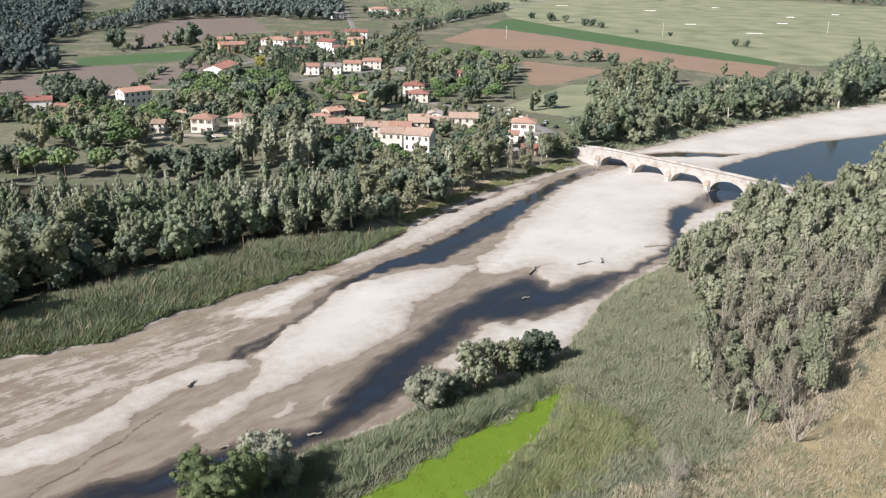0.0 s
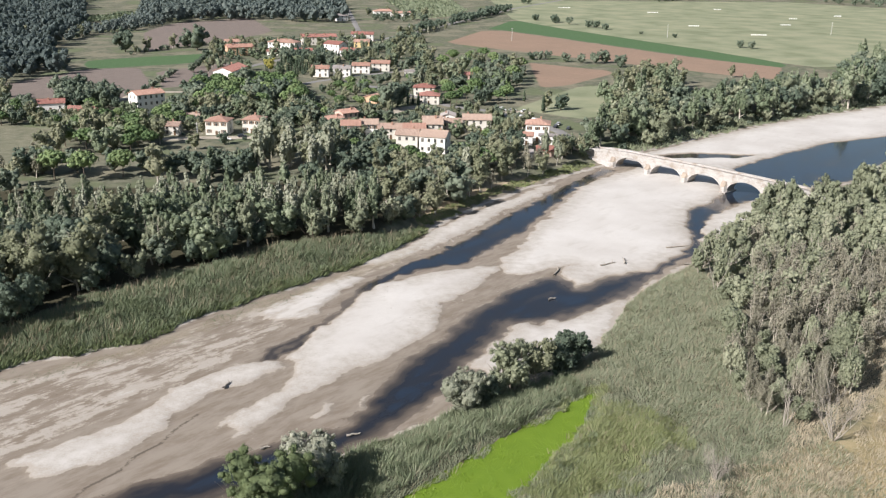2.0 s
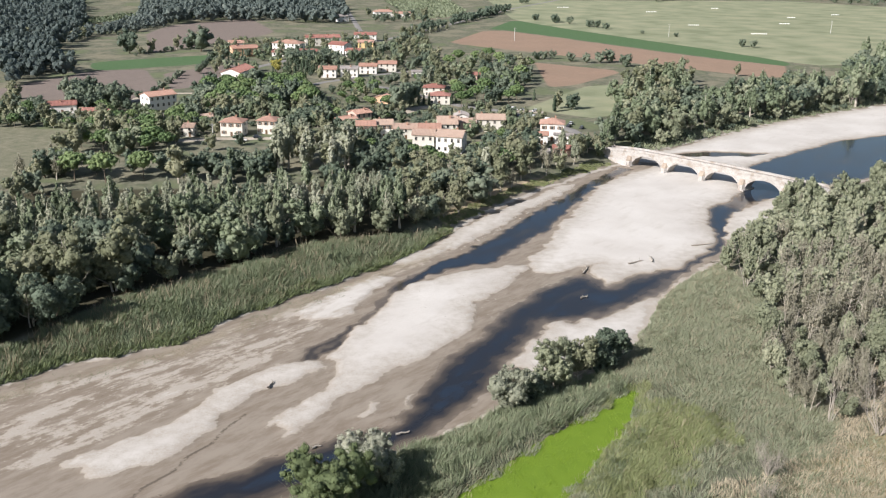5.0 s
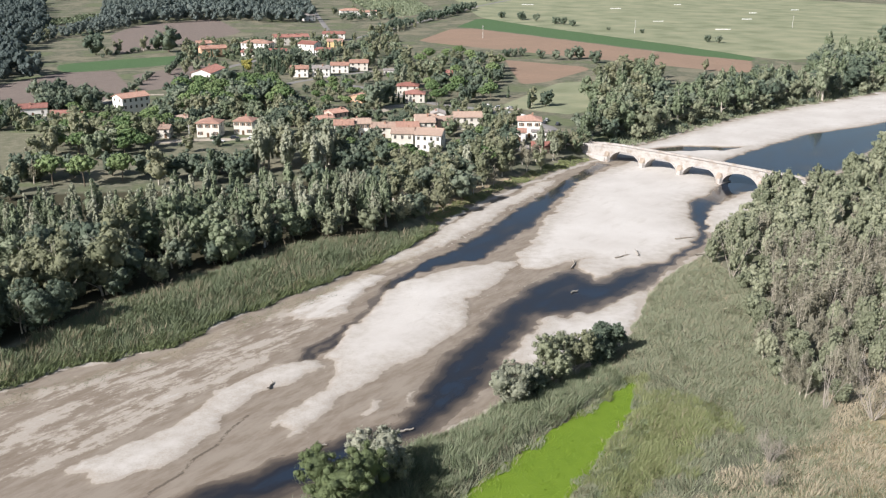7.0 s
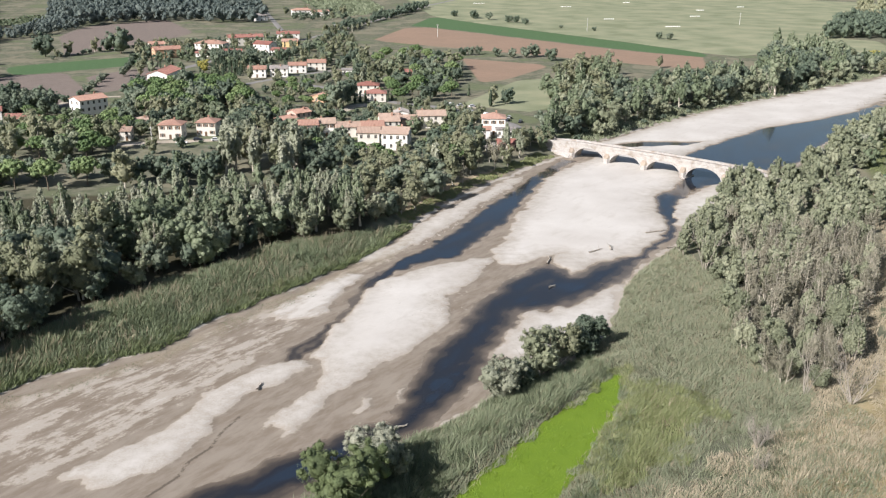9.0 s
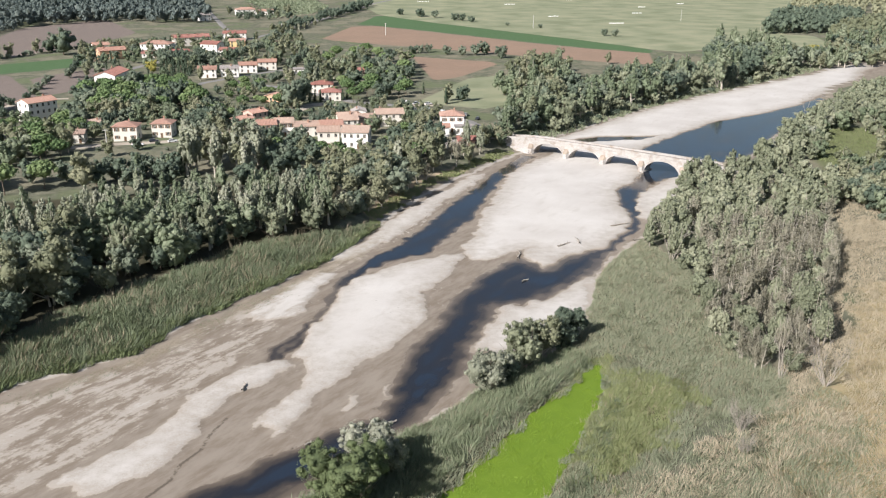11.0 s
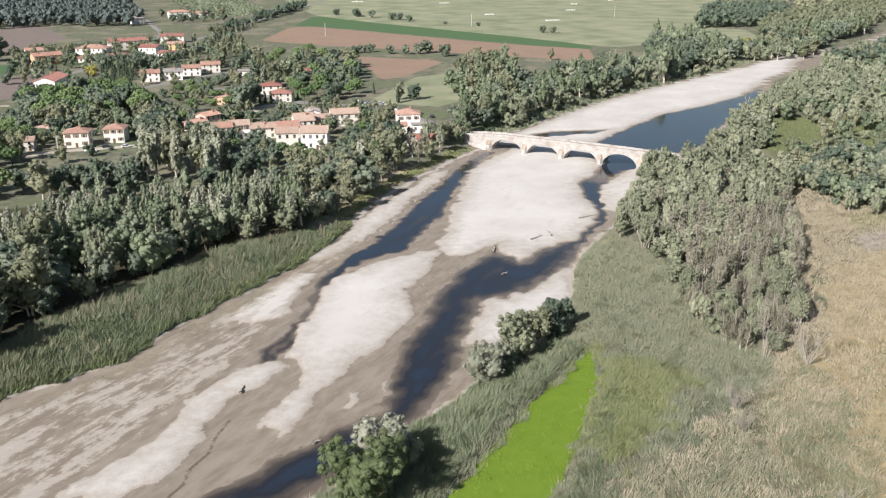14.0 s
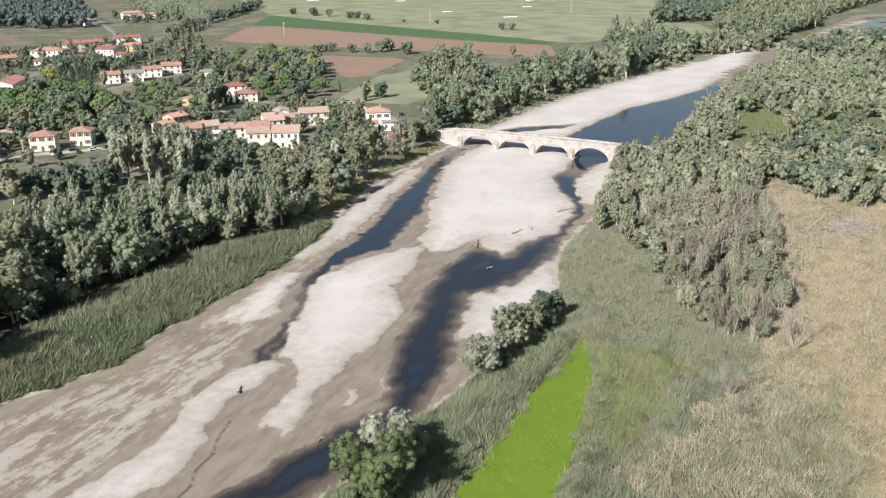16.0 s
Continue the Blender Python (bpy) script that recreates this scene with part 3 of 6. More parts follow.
def build_bridge():
    root = new("stone_bridge")
    root.matrix_basis = pose(BRIDGE_AT[0], BRIDGE_AT[1], 0, 0, 0, BRIDGE_TURN)
    tagged(root, "old pale stone bridge with round arches over the gravel bed", "bridge")
    gap, pier, deep = 18.1, 2.6, 5.0
    n = 5
    # x runs along the bridge from the first pier, y = 0 is the downstream face, y grows upstream

    def top(x):
        return 6.55 + 0.55 * math.exp(-((x - 50) / 45.0) ** 2) - 0.1 * max(0.0, -x) - 0.13 * max(0.0, x - 86)

    def spandrel(x0, x1, name):
        """Wall over one arch between two pier centres, with the open arch."""
        bm = bmesh.new()
        c, r, spring, rise = (x0 + x1) / 2, (x1 - x0 - pier) / 2, 0.3, 5.2
        m = 20
        under = [(x0, -0.8), (c - r, -0.8), (c - r, spring)]
        under += [(c - r * math.cos(math.pi * k / m), spring + rise * math.sin(math.pi * k / m)) for k in range(1, m)]
        under += [(c + r, spring), (c + r, -0.8), (x1, -0.8)]
        low0 = [bm.verts.new((x, 0, z)) for x, z in under]
        low1 = [bm.verts.new((x, deep, z)) for x, z in under]
        up0 = [bm.verts.new((x, 0, top(x))) for x, z in under]
        up1 = [bm.verts.new((x, deep, top(x))) for x, z in under]
        for k in range(len(under) - 1):
            bm.faces.new((low0[k + 1], low0[k], low1[k], low1[k + 1]))
            if abs(under[k][0] - under[k + 1][0]) > 1e-6:
                bm.faces.new((low0[k], low0[k + 1], up0[k + 1], up0[k]))
                bm.faces.new((low1[k + 1], low1[k], up1[k], up1[k + 1]))
                bm.faces.new((up0[k], up0[k + 1], up1[k + 1], up1[k]))
        bmesh.ops.recalc_face_normals(bm, faces=bm.faces)
        return part(name, bm, MAT_STONE, root)

    def ring(x0, x1, y, name):
        """Proud arch stones on a face, one mesh per stone."""
        c, r, spring, rise = (x0 + x1) / 2, (x1 - x0 - pier) / 2, 0.3, 5.2
        m = 25
        for k in range(m):
            bm = bmesh.new()
            vs = []
            for yy in (y - 0.10, y + 0.16):
                for a, rr in ((k + 0.04, 0), (k + 0.96, 0), (k + 0.96, 0.75), (k + 0.04, 0.75)):
                    t = math.pi * a / m
                    vs.append(bm.verts.new((c - (r + rr - 0.02) * math.cos(t), yy, spring + (rise + rr - 0.02) * math.sin(t))))
            for f in ((0, 1, 2, 3), (7, 6, 5, 4), (0, 4, 5, 1), (1, 5, 6, 2), (2, 6, 7, 3), (3, 7, 4, 0)):
                bm.faces.new([vs[i] for i in f])
            bmesh.ops.recalc_face_normals(bm, faces=bm.faces)
            part(name, bm, MAT_STONE, root)

    for k in range(n):
        spandrel(k * gap, (k + 1) * gap, "arch_wall")
        ring(k * gap, (k + 1) * gap, 0.0, "arch_stone")
    for k in range(n + 1):
        x, w, tall = k * gap, pier / 2 + 0.25, 2.9
        for sgn, y in ((-1, 0.0), (1, deep)):
            foot = [(-w, y), (w, y), (w * 0.55, y + sgn * 1.3), (-w * 0.55, y + sgn * 1.3)]
            ends = ((x - w * 0.6, y, tall + 1.6), (x + w * 0.6, y, tall + 1.6))
            bm, roof = bmesh.new(), bmesh.new()
            lo = [bm.verts.new((x + p, q, -0.8)) for p, q in foot]
            hi = [bm.verts.new((x + p, q, tall if q == y else tall - 0.5)) for p, q in foot]
            for a in (1, 2, 3):
                b = (a + 1) % 4
                bm.faces.new((lo[a], lo[b], hi[b], hi[a]))
            bm.faces.new(hi)
            q = [roof.verts.new(v.co) for v in hi] + [roof.verts.new(p) for p in ends]
            for f in ((3, 2, 5, 4), (2, 1, 5), (0, 3, 4), (0, 1, 2, 3)):
                roof.faces.new([q[c] for c in f])
            for mesh in (bm, roof):
                bmesh.ops.recalc_face_normals(mesh, faces=mesh.faces)
            part("pier_cap", roof, MAT_STONE_DARK, root, "brown weathered sloping stone cap")
            part("pier", bm, MAT_STONE, root)
        bm = bmesh.new()
        box(bm, x - w - 0.25, x + w + 0.25, -1.7, deep + 1.7, -0.8, 0.45)
        bmesh.ops.bevel(bm, geom=bm.edges[:], offset=0.1, segments=1, affect="EDGES")
        part("pier_footing", bm, MAT_STONE, root)
    x0, x1, step = -2.5 * gap / 2, (n + 1) * gap, gap / 2
    count = int((x1 - x0) / step)
    for k in range(count):
        a, b = x0 + k * step, x0 + (k + 1) * step
        for name, ya, yb, low, high, mat in (("parapet", -0.12, 0.33, -0.25, 0.75, MAT_STONE), ("parapet", deep - 0.33, deep + 0.12, -0.25, 0.75, MAT_STONE),
                                             ("deck", 0.33, deep - 0.33, -0.3, 0.06, MAT_DECK), ("cornice", -0.22, -0.12, -0.3, -0.05, MAT_STONE),
                                             ("parapet_coping", -0.2, 0.4, 0.75, 0.88, MAT_STONE), ("parapet_coping", deep - 0.4, deep + 0.2, 0.75, 0.88, MAT_STONE)):
            bm = bmesh.new()
            box(bm, a + 0.01, b - 0.01, ya, yb, 0, 1)
            for v in bm.verts:
                v.co.z = top(v.co.x) + (high if v.co.z > 0.5 else low)
            part(name, bm, mat, root)
    for a, b in ((-2.5 * gap / 2, 0.0), (n * gap, (n + 1) * gap)):
        bm = bmesh.new()
        box(bm, a, b, 0, deep, -0.5, 1.0)
        for v in bm.verts:
            if v.co.z > 0.5:
                v.co.z = top(v.co.x) - 0.1
        part("abutment", bm, MAT_STONE, root)
    bm = bmesh.new()
    box(bm, -13.0, -0.4, -2.2, 0.0, -0.8, 2.6)
    for v in bm.verts:
        if v.co.z > 0 and v.co.y < -1:
            v.co.z, v.co.y = 1.9 if v.co.x > -5 else 2.4, -1.5
    bmesh.ops.bevel(bm, geom=bm.edges[:], offset=0.12, segments=1, affect="EDGES")
    part("wing_wall", bm, MAT_STONE, root)


build_bridge()


# ---- trees ----
def tube(verts, faces, pts, radii, sides=6):
    base = len(verts)
    for k, p in enumerate(pts):
        d = (Vector(pts[min(k + 1, len(pts) - 1)]) - Vector(pts[max(k - 1, 0)])).normalized()
        u = d.cross(Vector((0.31, 0.87, 0.2))).normalized()
        w = d.cross(u)
        for s in range(sides):
            a = 2 * math.pi * s / sides
            verts.append(tuple(Vector(p) + (u * math.cos(a) + w * math.sin(a)) * radii[k]))
    for k in range(len(pts) - 1):
        for s in range(sides):
            a, b = base + k * sides + s, base + k * sides + (s + 1) % sides
            faces.append((a, b, b + sides, a + sides))


def trunk_mesh(rng, height, crown_low, crown_wide, thick, limbs, mat, stems=1, spread=0.55):
    verts, faces = [], []
    for s in range(stems):
        off = Vector((rng.uniform(-1, 1), rng.uniform(-1, 1), 0)) * (0.5 * (stems - 1))
        lean = Vector((rng.uniform(-1, 1), rng.uniform(-1, 1), 0)) * 0.05 * height
        pts, rad = [], []
        for k in range(6):
            f = k / 5
            wob = Vector((rng.uniform(-1, 1), rng.uniform(-1, 1), 0)) * 0.012 * height
            pts.append(off * (1 + f) + lean * f + wob * (k > 0) + Vector((0, 0, -0.4 + f * (height * 0.9 + 0.4))))
            rad.append(thick * (1 - 0.88 * f) * (1.25 if k == 0 else 1) / math.sqrt(stems))
        tube(verts, faces, pts, rad)
        for q in range(limbs):
            f = rng.uniform(max(0.12, crown_low / height * 0.8), 0.85)
            a = rng.uniform(0, 2 * math.pi)
            k = min(4, int(f * 5))
            p0 = Vector(pts[k]).lerp(Vector(pts[k + 1]), f * 5 - k)
            r0 = rad[k] * 0.5
            long = crown_wide * rng.uniform(0.3, 0.5) * (1.15 - f * 0.6)
            out = Vector((math.cos(a), math.sin(a), 0))
            p1 = p0 + out * long * 0.55 * (1 + spread * 0.4) + Vector((0, 0, long * (0.95 - spread)))
            p2 = p1 + out * long * 0.45 + Vector((0, 0, long * 0.55))
            tube(verts, faces, [p0, p1, p2], [r0, r0 * 0.6, r0 * 0.15], 4)
    return mesh_of("trunk", verts, faces, mat, True)


ICO = []


def ball():
    if not ICO:
        bm = bmesh.new()
        bmesh.ops.create_icosphere(bm, subdivisions=1, radius=1)
        ICO.append((np.array([tuple(v.co) for v in bm.verts]), np.array([[v.index for v in f.verts] for f in bm.faces])))
        bm.free()
    return ICO[0]


def crown_arrays(rng, lobes, leaves, size, core=0.86):
    """Small leaves on and in a set of clumps (x, y, z, rx, ry, rz), each over a lumpy dense heart. Returns the count of leaf faces too."""
    lob = np.array(lobes)
    area = (lob[:, 3] * lob[:, 4] + lob[:, 4] * lob[:, 5] + lob[:, 3] * lob[:, 5])
    pick = rng.choice(len(lob), leaves, p=area / area.sum())
    d = rng.normal(size=(leaves, 3))
    d /= np.linalg.norm(d, axis=1)[:, None]
    d[:, 2] = np.where((d[:, 2] < -0.2) & (rng.random(leaves) < 0.6), -d[:, 2], d[:, 2])
    r = 0.78 + 0.42 * rng.random(leaves) ** 1.3
    c = lob[pick, :3] + d * lob[pick, 3:6] * r[:, None]
    nrm = d + rng.normal(size=(leaves, 3)) * 0.3 + np.array([0, 0, 0.1])
    nrm /= np.linalg.norm(nrm, axis=1)[:, None]
    t = np.cross(nrm, rng.normal(size=(leaves, 3)))
    t /= np.linalg.norm(t, axis=1)[:, None]
    b = np.cross(nrm, t)
    s = size * rng.uniform(0.5, 1.3, leaves)[:, None]
    v = np.stack([c - t * s, c + t * s * 0.7 - b * s * 0.75, c + t * s * 0.5 + b * s * 0.85 + nrm * s * 0.2], 1).reshape(-1, 3)
    faces = np.arange(leaves * 3).reshape(-1, 3).tolist()
    bv, bf = ball()
    blobs, at = [v], len(v)
    for k in range(len(lob)):
        lump = 1 + 0.2 * rng.normal(size=(len(bv), 1))
        blobs.append(lob[k, :3] + bv * lump * lob[k, 3:6] * core)
        faces += (bf + at).tolist()
        at += len(bv)
    return np.concatenate(blobs), faces


def crown_mesh(rng, lobes, leaves, size, mat, core=0.86):
    v, f = crown_arrays(rng, lobes, leaves, size, core)
    me = mesh_of("crown", v, f, mat)
    me.polygons.foreach_set("use_smooth", [k >= leaves for k in range(len(f))])
    return me


def clumps_on(rng, bough, n, size, stretch=1.0):
    """Leaf clumps over the outside of a bough (an ellipsoid), with the bough's own heart."""
    x, y, z, rx, ry, rz = bough
    out = [(x, y, z, rx * 0.86, ry * 0.86, rz * 0.86)]
    turn = rng.uniform(0, 6.28)
    for k in range(n):
        zz = 1 - 1.75 * (k + 0.5) / n + rng.uniform(-0.1, 0.1)
        ring_r = math.sqrt(max(0.0, 1 - zz * zz))
        a = turn + k * 2.4 + rng.uniform(-0.35, 0.35)
        f = rng.uniform(0.82, 0.98)
        s = size * rng.uniform(0.65, 1.3)
        out.append((x + math.cos(a) * ring_r * rx * f, y + math.sin(a) * ring_r * ry * f, z + zz * rz * f, s, s, s * rng.uniform(0.8, 1.2) * stretch))
    return out


def lobes_round(rng, h, low, wide, n, fine=1.0):
    """A broad crown of five to seven boughs between the heights low and h, each a heap of clumps."""
    out = []
    count = rng.choice((5, 6, 7))
    for k in range(count):
        f = (k + 0.5) / count
        a, up = k * 2.4 + rng.uniform(-0.4, 0.4), rng.uniform(-0.06, 0.06)
        rad = wide * 0.5 * (0.62 * math.sin(math.pi * min(1.0, 0.25 + 0.75 * (1 - f))) + 0.05) * rng.uniform(0.75, 1.1)
        s = wide * rng.uniform(0.21, 0.28)
        zz = low + (h - low) * (0.26 + 0.56 * f + up)
        rz = min(s * rng.uniform(1.0, 1.35), h - zz) if k < count - 1 else (h - zz) * 0.95
        out += clumps_on(rng, (math.cos(a) * rad, math.sin(a) * rad, zz, s, s, max(0.8, rz)), max(4, n // count), wide * 0.085 * fine)
    skirt = wide * 0.3
    out.append((0, 0, low + (h - low) * 0.35, skirt, skirt, (h - low) * 0.34))
    return out


def lobes_column(rng, h, low, wide, n, fine=1.0):
    """An upright crown: a few slender plumes side by side, of pointed clumps."""
    out = []
    count = rng.choice((3, 4, 4, 5))
    for k in range(count):
        a = k * 2.4 + rng.uniform(-0.6, 0.6)
        rad = wide * (0.0 if k == 0 else rng.uniform(0.17, 0.3))
        top = h * (1.0 if k == 0 else rng.uniform(0.72, 0.95))
        mid, half = (top + low) / 2, (top - low) / 2
        s = wide * rng.uniform(0.16, 0.22)
        out += clumps_on(rng, (math.cos(a) * rad, math.sin(a) * rad, mid - half * 0.03, s, s, half * 0.93), max(5, n // count), wide * 0.085 * fine, 1.7)
    return out


def lobes_umbrella(rng, h, wide, n, fine=1.0):
    """A flat dome of needles on a tall stem."""
    out = []
    for k in range(n):
        rad = wide / 2 * math.sqrt((k + 0.5) / n) * 0.88
        a = k * 2.4
        s = wide * rng.uniform(0.085, 0.12)
        out.append((math.cos(a) * rad, math.sin(a) * rad, h - 0.8 - (rad / wide * 2) ** 2 * 3.6 + rng.uniform(-0.25, 0.25), s, s, s * 0.8))
    out.append((0, 0, h - 3.4, wide * 0.4, wide * 0.4, 2.5))
    return out


#        height low wide leaves size leaf bark  label category
KINDS = {
    "willow_tree": (10.5, 0.3, 9.4, 1500, 0.34, "willow", "bark", "grey-green willow tree with a full rounded crown", 3, 1),
    "tall_willow_tree": (12.0, 1.0, 7.4, 1300, 0.34, "willow", "pale_bark", "tall grey-green willow with upright plumes and pale stems", 3, 2),
    "young_willow_tree": (7.5, 0.4, 6.4, 850, 0.36, "willow", "bark", "small silvery willow with a bushy crown", 2, 1),
    "poplar_tree": (16.0, 2.0, 6.4, 1300, 0.38, "poplar", "pale_bark", "tall green poplar with an upright crown", 1, 2),
    "silver_poplar_tree": (15.5, 2.0, 5.8, 1200, 0.38, "silver", "pale_bark", "tall silvery white poplar with an upright crown", 1, 2),
    "broadleaf_tree": (12.0, 0.3, 11.0, 1500, 0.42, "oak", "bark", "dark green broadleaf tree with a dense round crown", 1, 1),
    "umbrella_pine_tree": (10.0, 5.0, 10.5, 1100, 0.42, "pine", "bark", "umbrella pine with a flat domed crown", 1, 3),
    "cypress_tree": (9.0, 0.4, 2.2, 260, 0.42, "cypress", "bark", "slender dark green column-shaped cypress", 1, 4),
    "withered_tree": (10.5, 1.2, 5.0, 620, 0.28, "brown", "pale_bark", "thin withering tree with brownish grey leaves", 3, 2),
    "olive_green_tree": (13.0, 0.8, 8.4, 1400, 0.38, "olive", "pale_bark", "tree with yellowish olive autumn leaves", 2, 1),
    "yellow_tree": (8.0, 1.5, 7.0, 400, 0.6, "yellow", "bark", "small tree with bright yellowing leaves", 1, 1),
    "alder_tree": (9.5, 0.3, 12.0, 3400, 0.25, "alder", "bark", "broad dark green alder hanging over the water", 3, 1),
    "silver_willow_tree": (8.0, 0.2, 8.6, 2400, 0.27, "silver_willow", "bark", "broad silver-leaved willow bush by the water", 3, 1),
    "linden_tree": (11.0, 0.4, 9.4, 1300, 0.42, "poplar", "bark", "fresh green leafy tree with a rounded crown", 1, 1),
    "holm_oak_tree": (10.0, 0.2, 9.0, 1400, 0.40, "oak", "bark", "dense dark evergreen oak with a low rounded crown", 1, 1),
    "shrub": (3.4, 0.1, 4.4, 350, 0.34, "oak", "bark", "low dense green shrub", 3, 1),
}
PROTOS = {}


def lobes_for(form, r1, h, low, wide, level):
    """Clumps of a crown; level 0 stands far off, 1 in the middle, 2 close by."""
    n, fine = ((22, 1.25), (56, 0.88), (110, 0.66))[level]
    if form == 1:
        return lobes_round(r1, h, low, wide, n, fine)
    if form == 2:
        return lobes_column(r1, h, low, wide, n, fine)
    if form == 3:
        return lobes_umbrella(r1, h, wide, n, 1.0)
    return [(0, 0, low + (h - low) * f, wide * 0.5 * w, wide * 0.5 * w, (h - low) * 0.16) for f, w in ((0.12, 0.8), (0.32, 1.0), (0.52, 0.9), (0.72, 0.65), (0.88, 0.35))]


def tree(kind, x, y, scale=1.0, rng=random, sink=0.1, z=None):
    h, low, wide, leaves, size, leaf, bark, label, stems, form = KINDS[kind]
    away = math.hypot(x + 15, y + 172)
    far = away > 320
    near = away < 232
    variants = PROTOS.setdefault((kind, far, near), [])
    want = {"poplar_tree": 4, "willow_tree": 4, "silver_poplar_tree": 3, "broadleaf_tree": 3, "tall_willow_tree": 4}.get(kind, 2)
    m = pose(x, y, (ground_z(x, y) if z is None else z) - sink, 0, 0, rng.uniform(0, 360))
    if len(variants) < want:
        seed = len(variants) * 17 + len(kind) * 5
        r1, r2 = random.Random(seed), np.random.default_rng(seed)
        root = new(kind)
        root.matrix_basis = m @ Matrix.Diagonal((scale, scale, scale, 1))
        tagged(root, label, "shrub" if kind == "shrub" else "tree", kind.replace("_", " ") + " group")
        part("trunk", trunk_mesh(r1, h, low, wide, 0.024 * h if form != 4 else 0.12, (3 if far else 14 if kind == "withered_tree" else 7) if form < 3 else 4, MAT_PALE_BARK if bark == "pale_bark" else MAT_BARK, 1 if far else stems), None, root)
        part("crown", crown_mesh(r2, lobes_for(form, r1, h, low, wide, 0 if far else 2 if near else 1), int(leaves * (0.42 if far else 4.0 if near else 1.2)), size * (1.25 if far else 0.5 if near else 0.74), LEAF[leaf], 0.5 if kind == "withered_tree" else 0.86), None, root)
        variants.append((root, scale))
        return root
    src, own = variants[rng.randrange(len(variants))]
    scale = scale / own
    return copy_thing(src, m @ Matrix.Diagonal((scale * rng.uniform(0.92, 1.08), scale * rng.uniform(0.92, 1.08), scale, 1)))


def scatter(poly, gap, rng, edge, cap):
    xs, ys = [p[0] for p in poly], [p[1] for p in poly]
    placed = []
    tries = [(rng.uniform(min(xs), max(xs)), rng.uniform(min(ys), max(ys))) for _ in range(4000)]
    depth = inside(poly, [a for a, _ in tries], [b for _, b in tries])
    for (x, y), deep in zip(tries, depth):
        if deep < edge or any((x - a) ** 2 + (y - b) ** 2 < gap * gap for a, b in placed):
            continue
        placed.append((x, y))
        if len(placed) >= cap:
            break
    return placed


def lobes_far(rng):
    """A plain crown for trees at a great distance."""
    out = [(0, 0, 5.6, 3.6, 3.6, 4.6)]
    for k in range(9):
        f = (k + 0.5) / 9
        rad = 4.0 * math.sin(math.pi * (0.2 + 0.7 * (1 - f))) * rng.uniform(0.7, 1.0)
        size = rng.uniform(1.5, 2.3)
        out.append((math.cos(k * 2.4) * rad, math.sin(k * 2.4) * rad, 2.2 + 8.2 * f, size, size, size * rng.uniform(0.9, 1.3)))
    return out


def far_wood(poly, gap, lo, hi, seed, label, leaf="oak", cap=400):
    """A distant wood, too far to tell its trees apart: one mesh of crowns and trunks."""
    rng = random.Random(seed)
    placed = scatter(poly, gap, rng, 0.0, cap)
    zs = [ground_z(*p) for p in placed]
    shapes = []
    for k in range(5):
        r1 = random.Random(seed * 3 + k)
        shapes.append(crown_arrays(np.random.default_rng(k + seed), lobes_far(r1), 120, 0.8))
    verts, faces, at = [], [], 0
    for (x, y), z in zip(placed, zs):
        v, f = shapes[rng.randrange(5)]
        s, a = rng.uniform(lo, hi), rng.uniform(0, 6.28)
        c, q = math.cos(a) * s, math.sin(a) * s
        verts.append(np.stack([v[:, 0] * c - v[:, 1] * q + x, v[:, 0] * q + v[:, 1] * c + y, v[:, 2] * s + z], 1))
        faces += [tuple(i + at for i in g) for g in f]
        at += len(v)
    tagged(new("distant_wood", mesh_of("distant_wood", np.concatenate(verts), faces, LEAF[leaf])), label, "wood", kind="stuff")


def wood(poly, kinds, gap, lo=0.8, hi=1.15, seed=0, edge=0.0, cap=400):
    """Trees scattered over an area, never closer than the gap."""
    rng = random.Random(seed)
    xs, ys = [p[0] for p in poly], [p[1] for p in poly]
    placed = []
    tries = [(rng.uniform(min(xs), max(xs)), rng.uniform(min(ys), max(ys))) for _ in range(5000)]
    depth = inside(poly, [a for a, _ in tries], [b for _, b in tries])
    for (x, y), deep in zip(tries, depth):
        if deep < edge or any((x - a) ** 2 + (y - b) ** 2 < gap * gap for a, b in placed):
            continue
        placed.append((x, y))
        if len(placed) >= cap:
            break
    for x, y in placed:
        tree(rng.choice(kinds), x, y, rng.uniform(lo, hi), rng)
    return placed


# left bank: big trees in front, poplars behind
wood([(-150, 22), (-110, 24), (-75, 40), (-64, 52), (-54, 67), (-40, 76), (-24, 87), (-8, 102), (2, 107), (-20, 113), (-60, 100), (-150, 72)],
     ["olive_green_tree", "linden_tree", "broadleaf_tree", "tall_willow_tree", "linden_tree"], 9.4, 1.1, 1.55, 11)
wood([(-150, 76), (-60, 104), (-20, 116), (4, 110), (26, 114), (30, 136), (12, 136), (-40, 130), (-92, 128), (-150, 112)],
     ["poplar_tree", "silver_poplar_tree", "silver_poplar_tree", "poplar_tree"], 4.9, 0.85, 1.08, 12)
wood([(-110, 22), (-78, 34), (-65, 47), (-57, 62), (-46, 69), (-36, 76), (-26, 88), (-15, 99), (0, 103), (10, 100), (21, 110), (34, 119), (30, 124), (10, 108), (-4, 110), (-20, 102), (-40, 83), (-52, 74), (-62, 66), (-72, 50), (-84, 42), (-112, 30)],
     ["willow_tree", "broadleaf_tree", "linden_tree", "broadleaf_tree"], 8.0, 0.7, 1.15, 10)
# bank towards the bridge
wood([(36, 121), (47, 134), (63, 154), (83, 175), (102, 191), (118, 208), (108, 216), (84, 202), (62, 186), (44, 166), (30, 142)],
     ["olive_green_tree", "withered_tree", "withered_tree", "silver_poplar_tree", "broadleaf_tree", "olive_green_tree"], 6.6, 0.7, 1.05, 13)
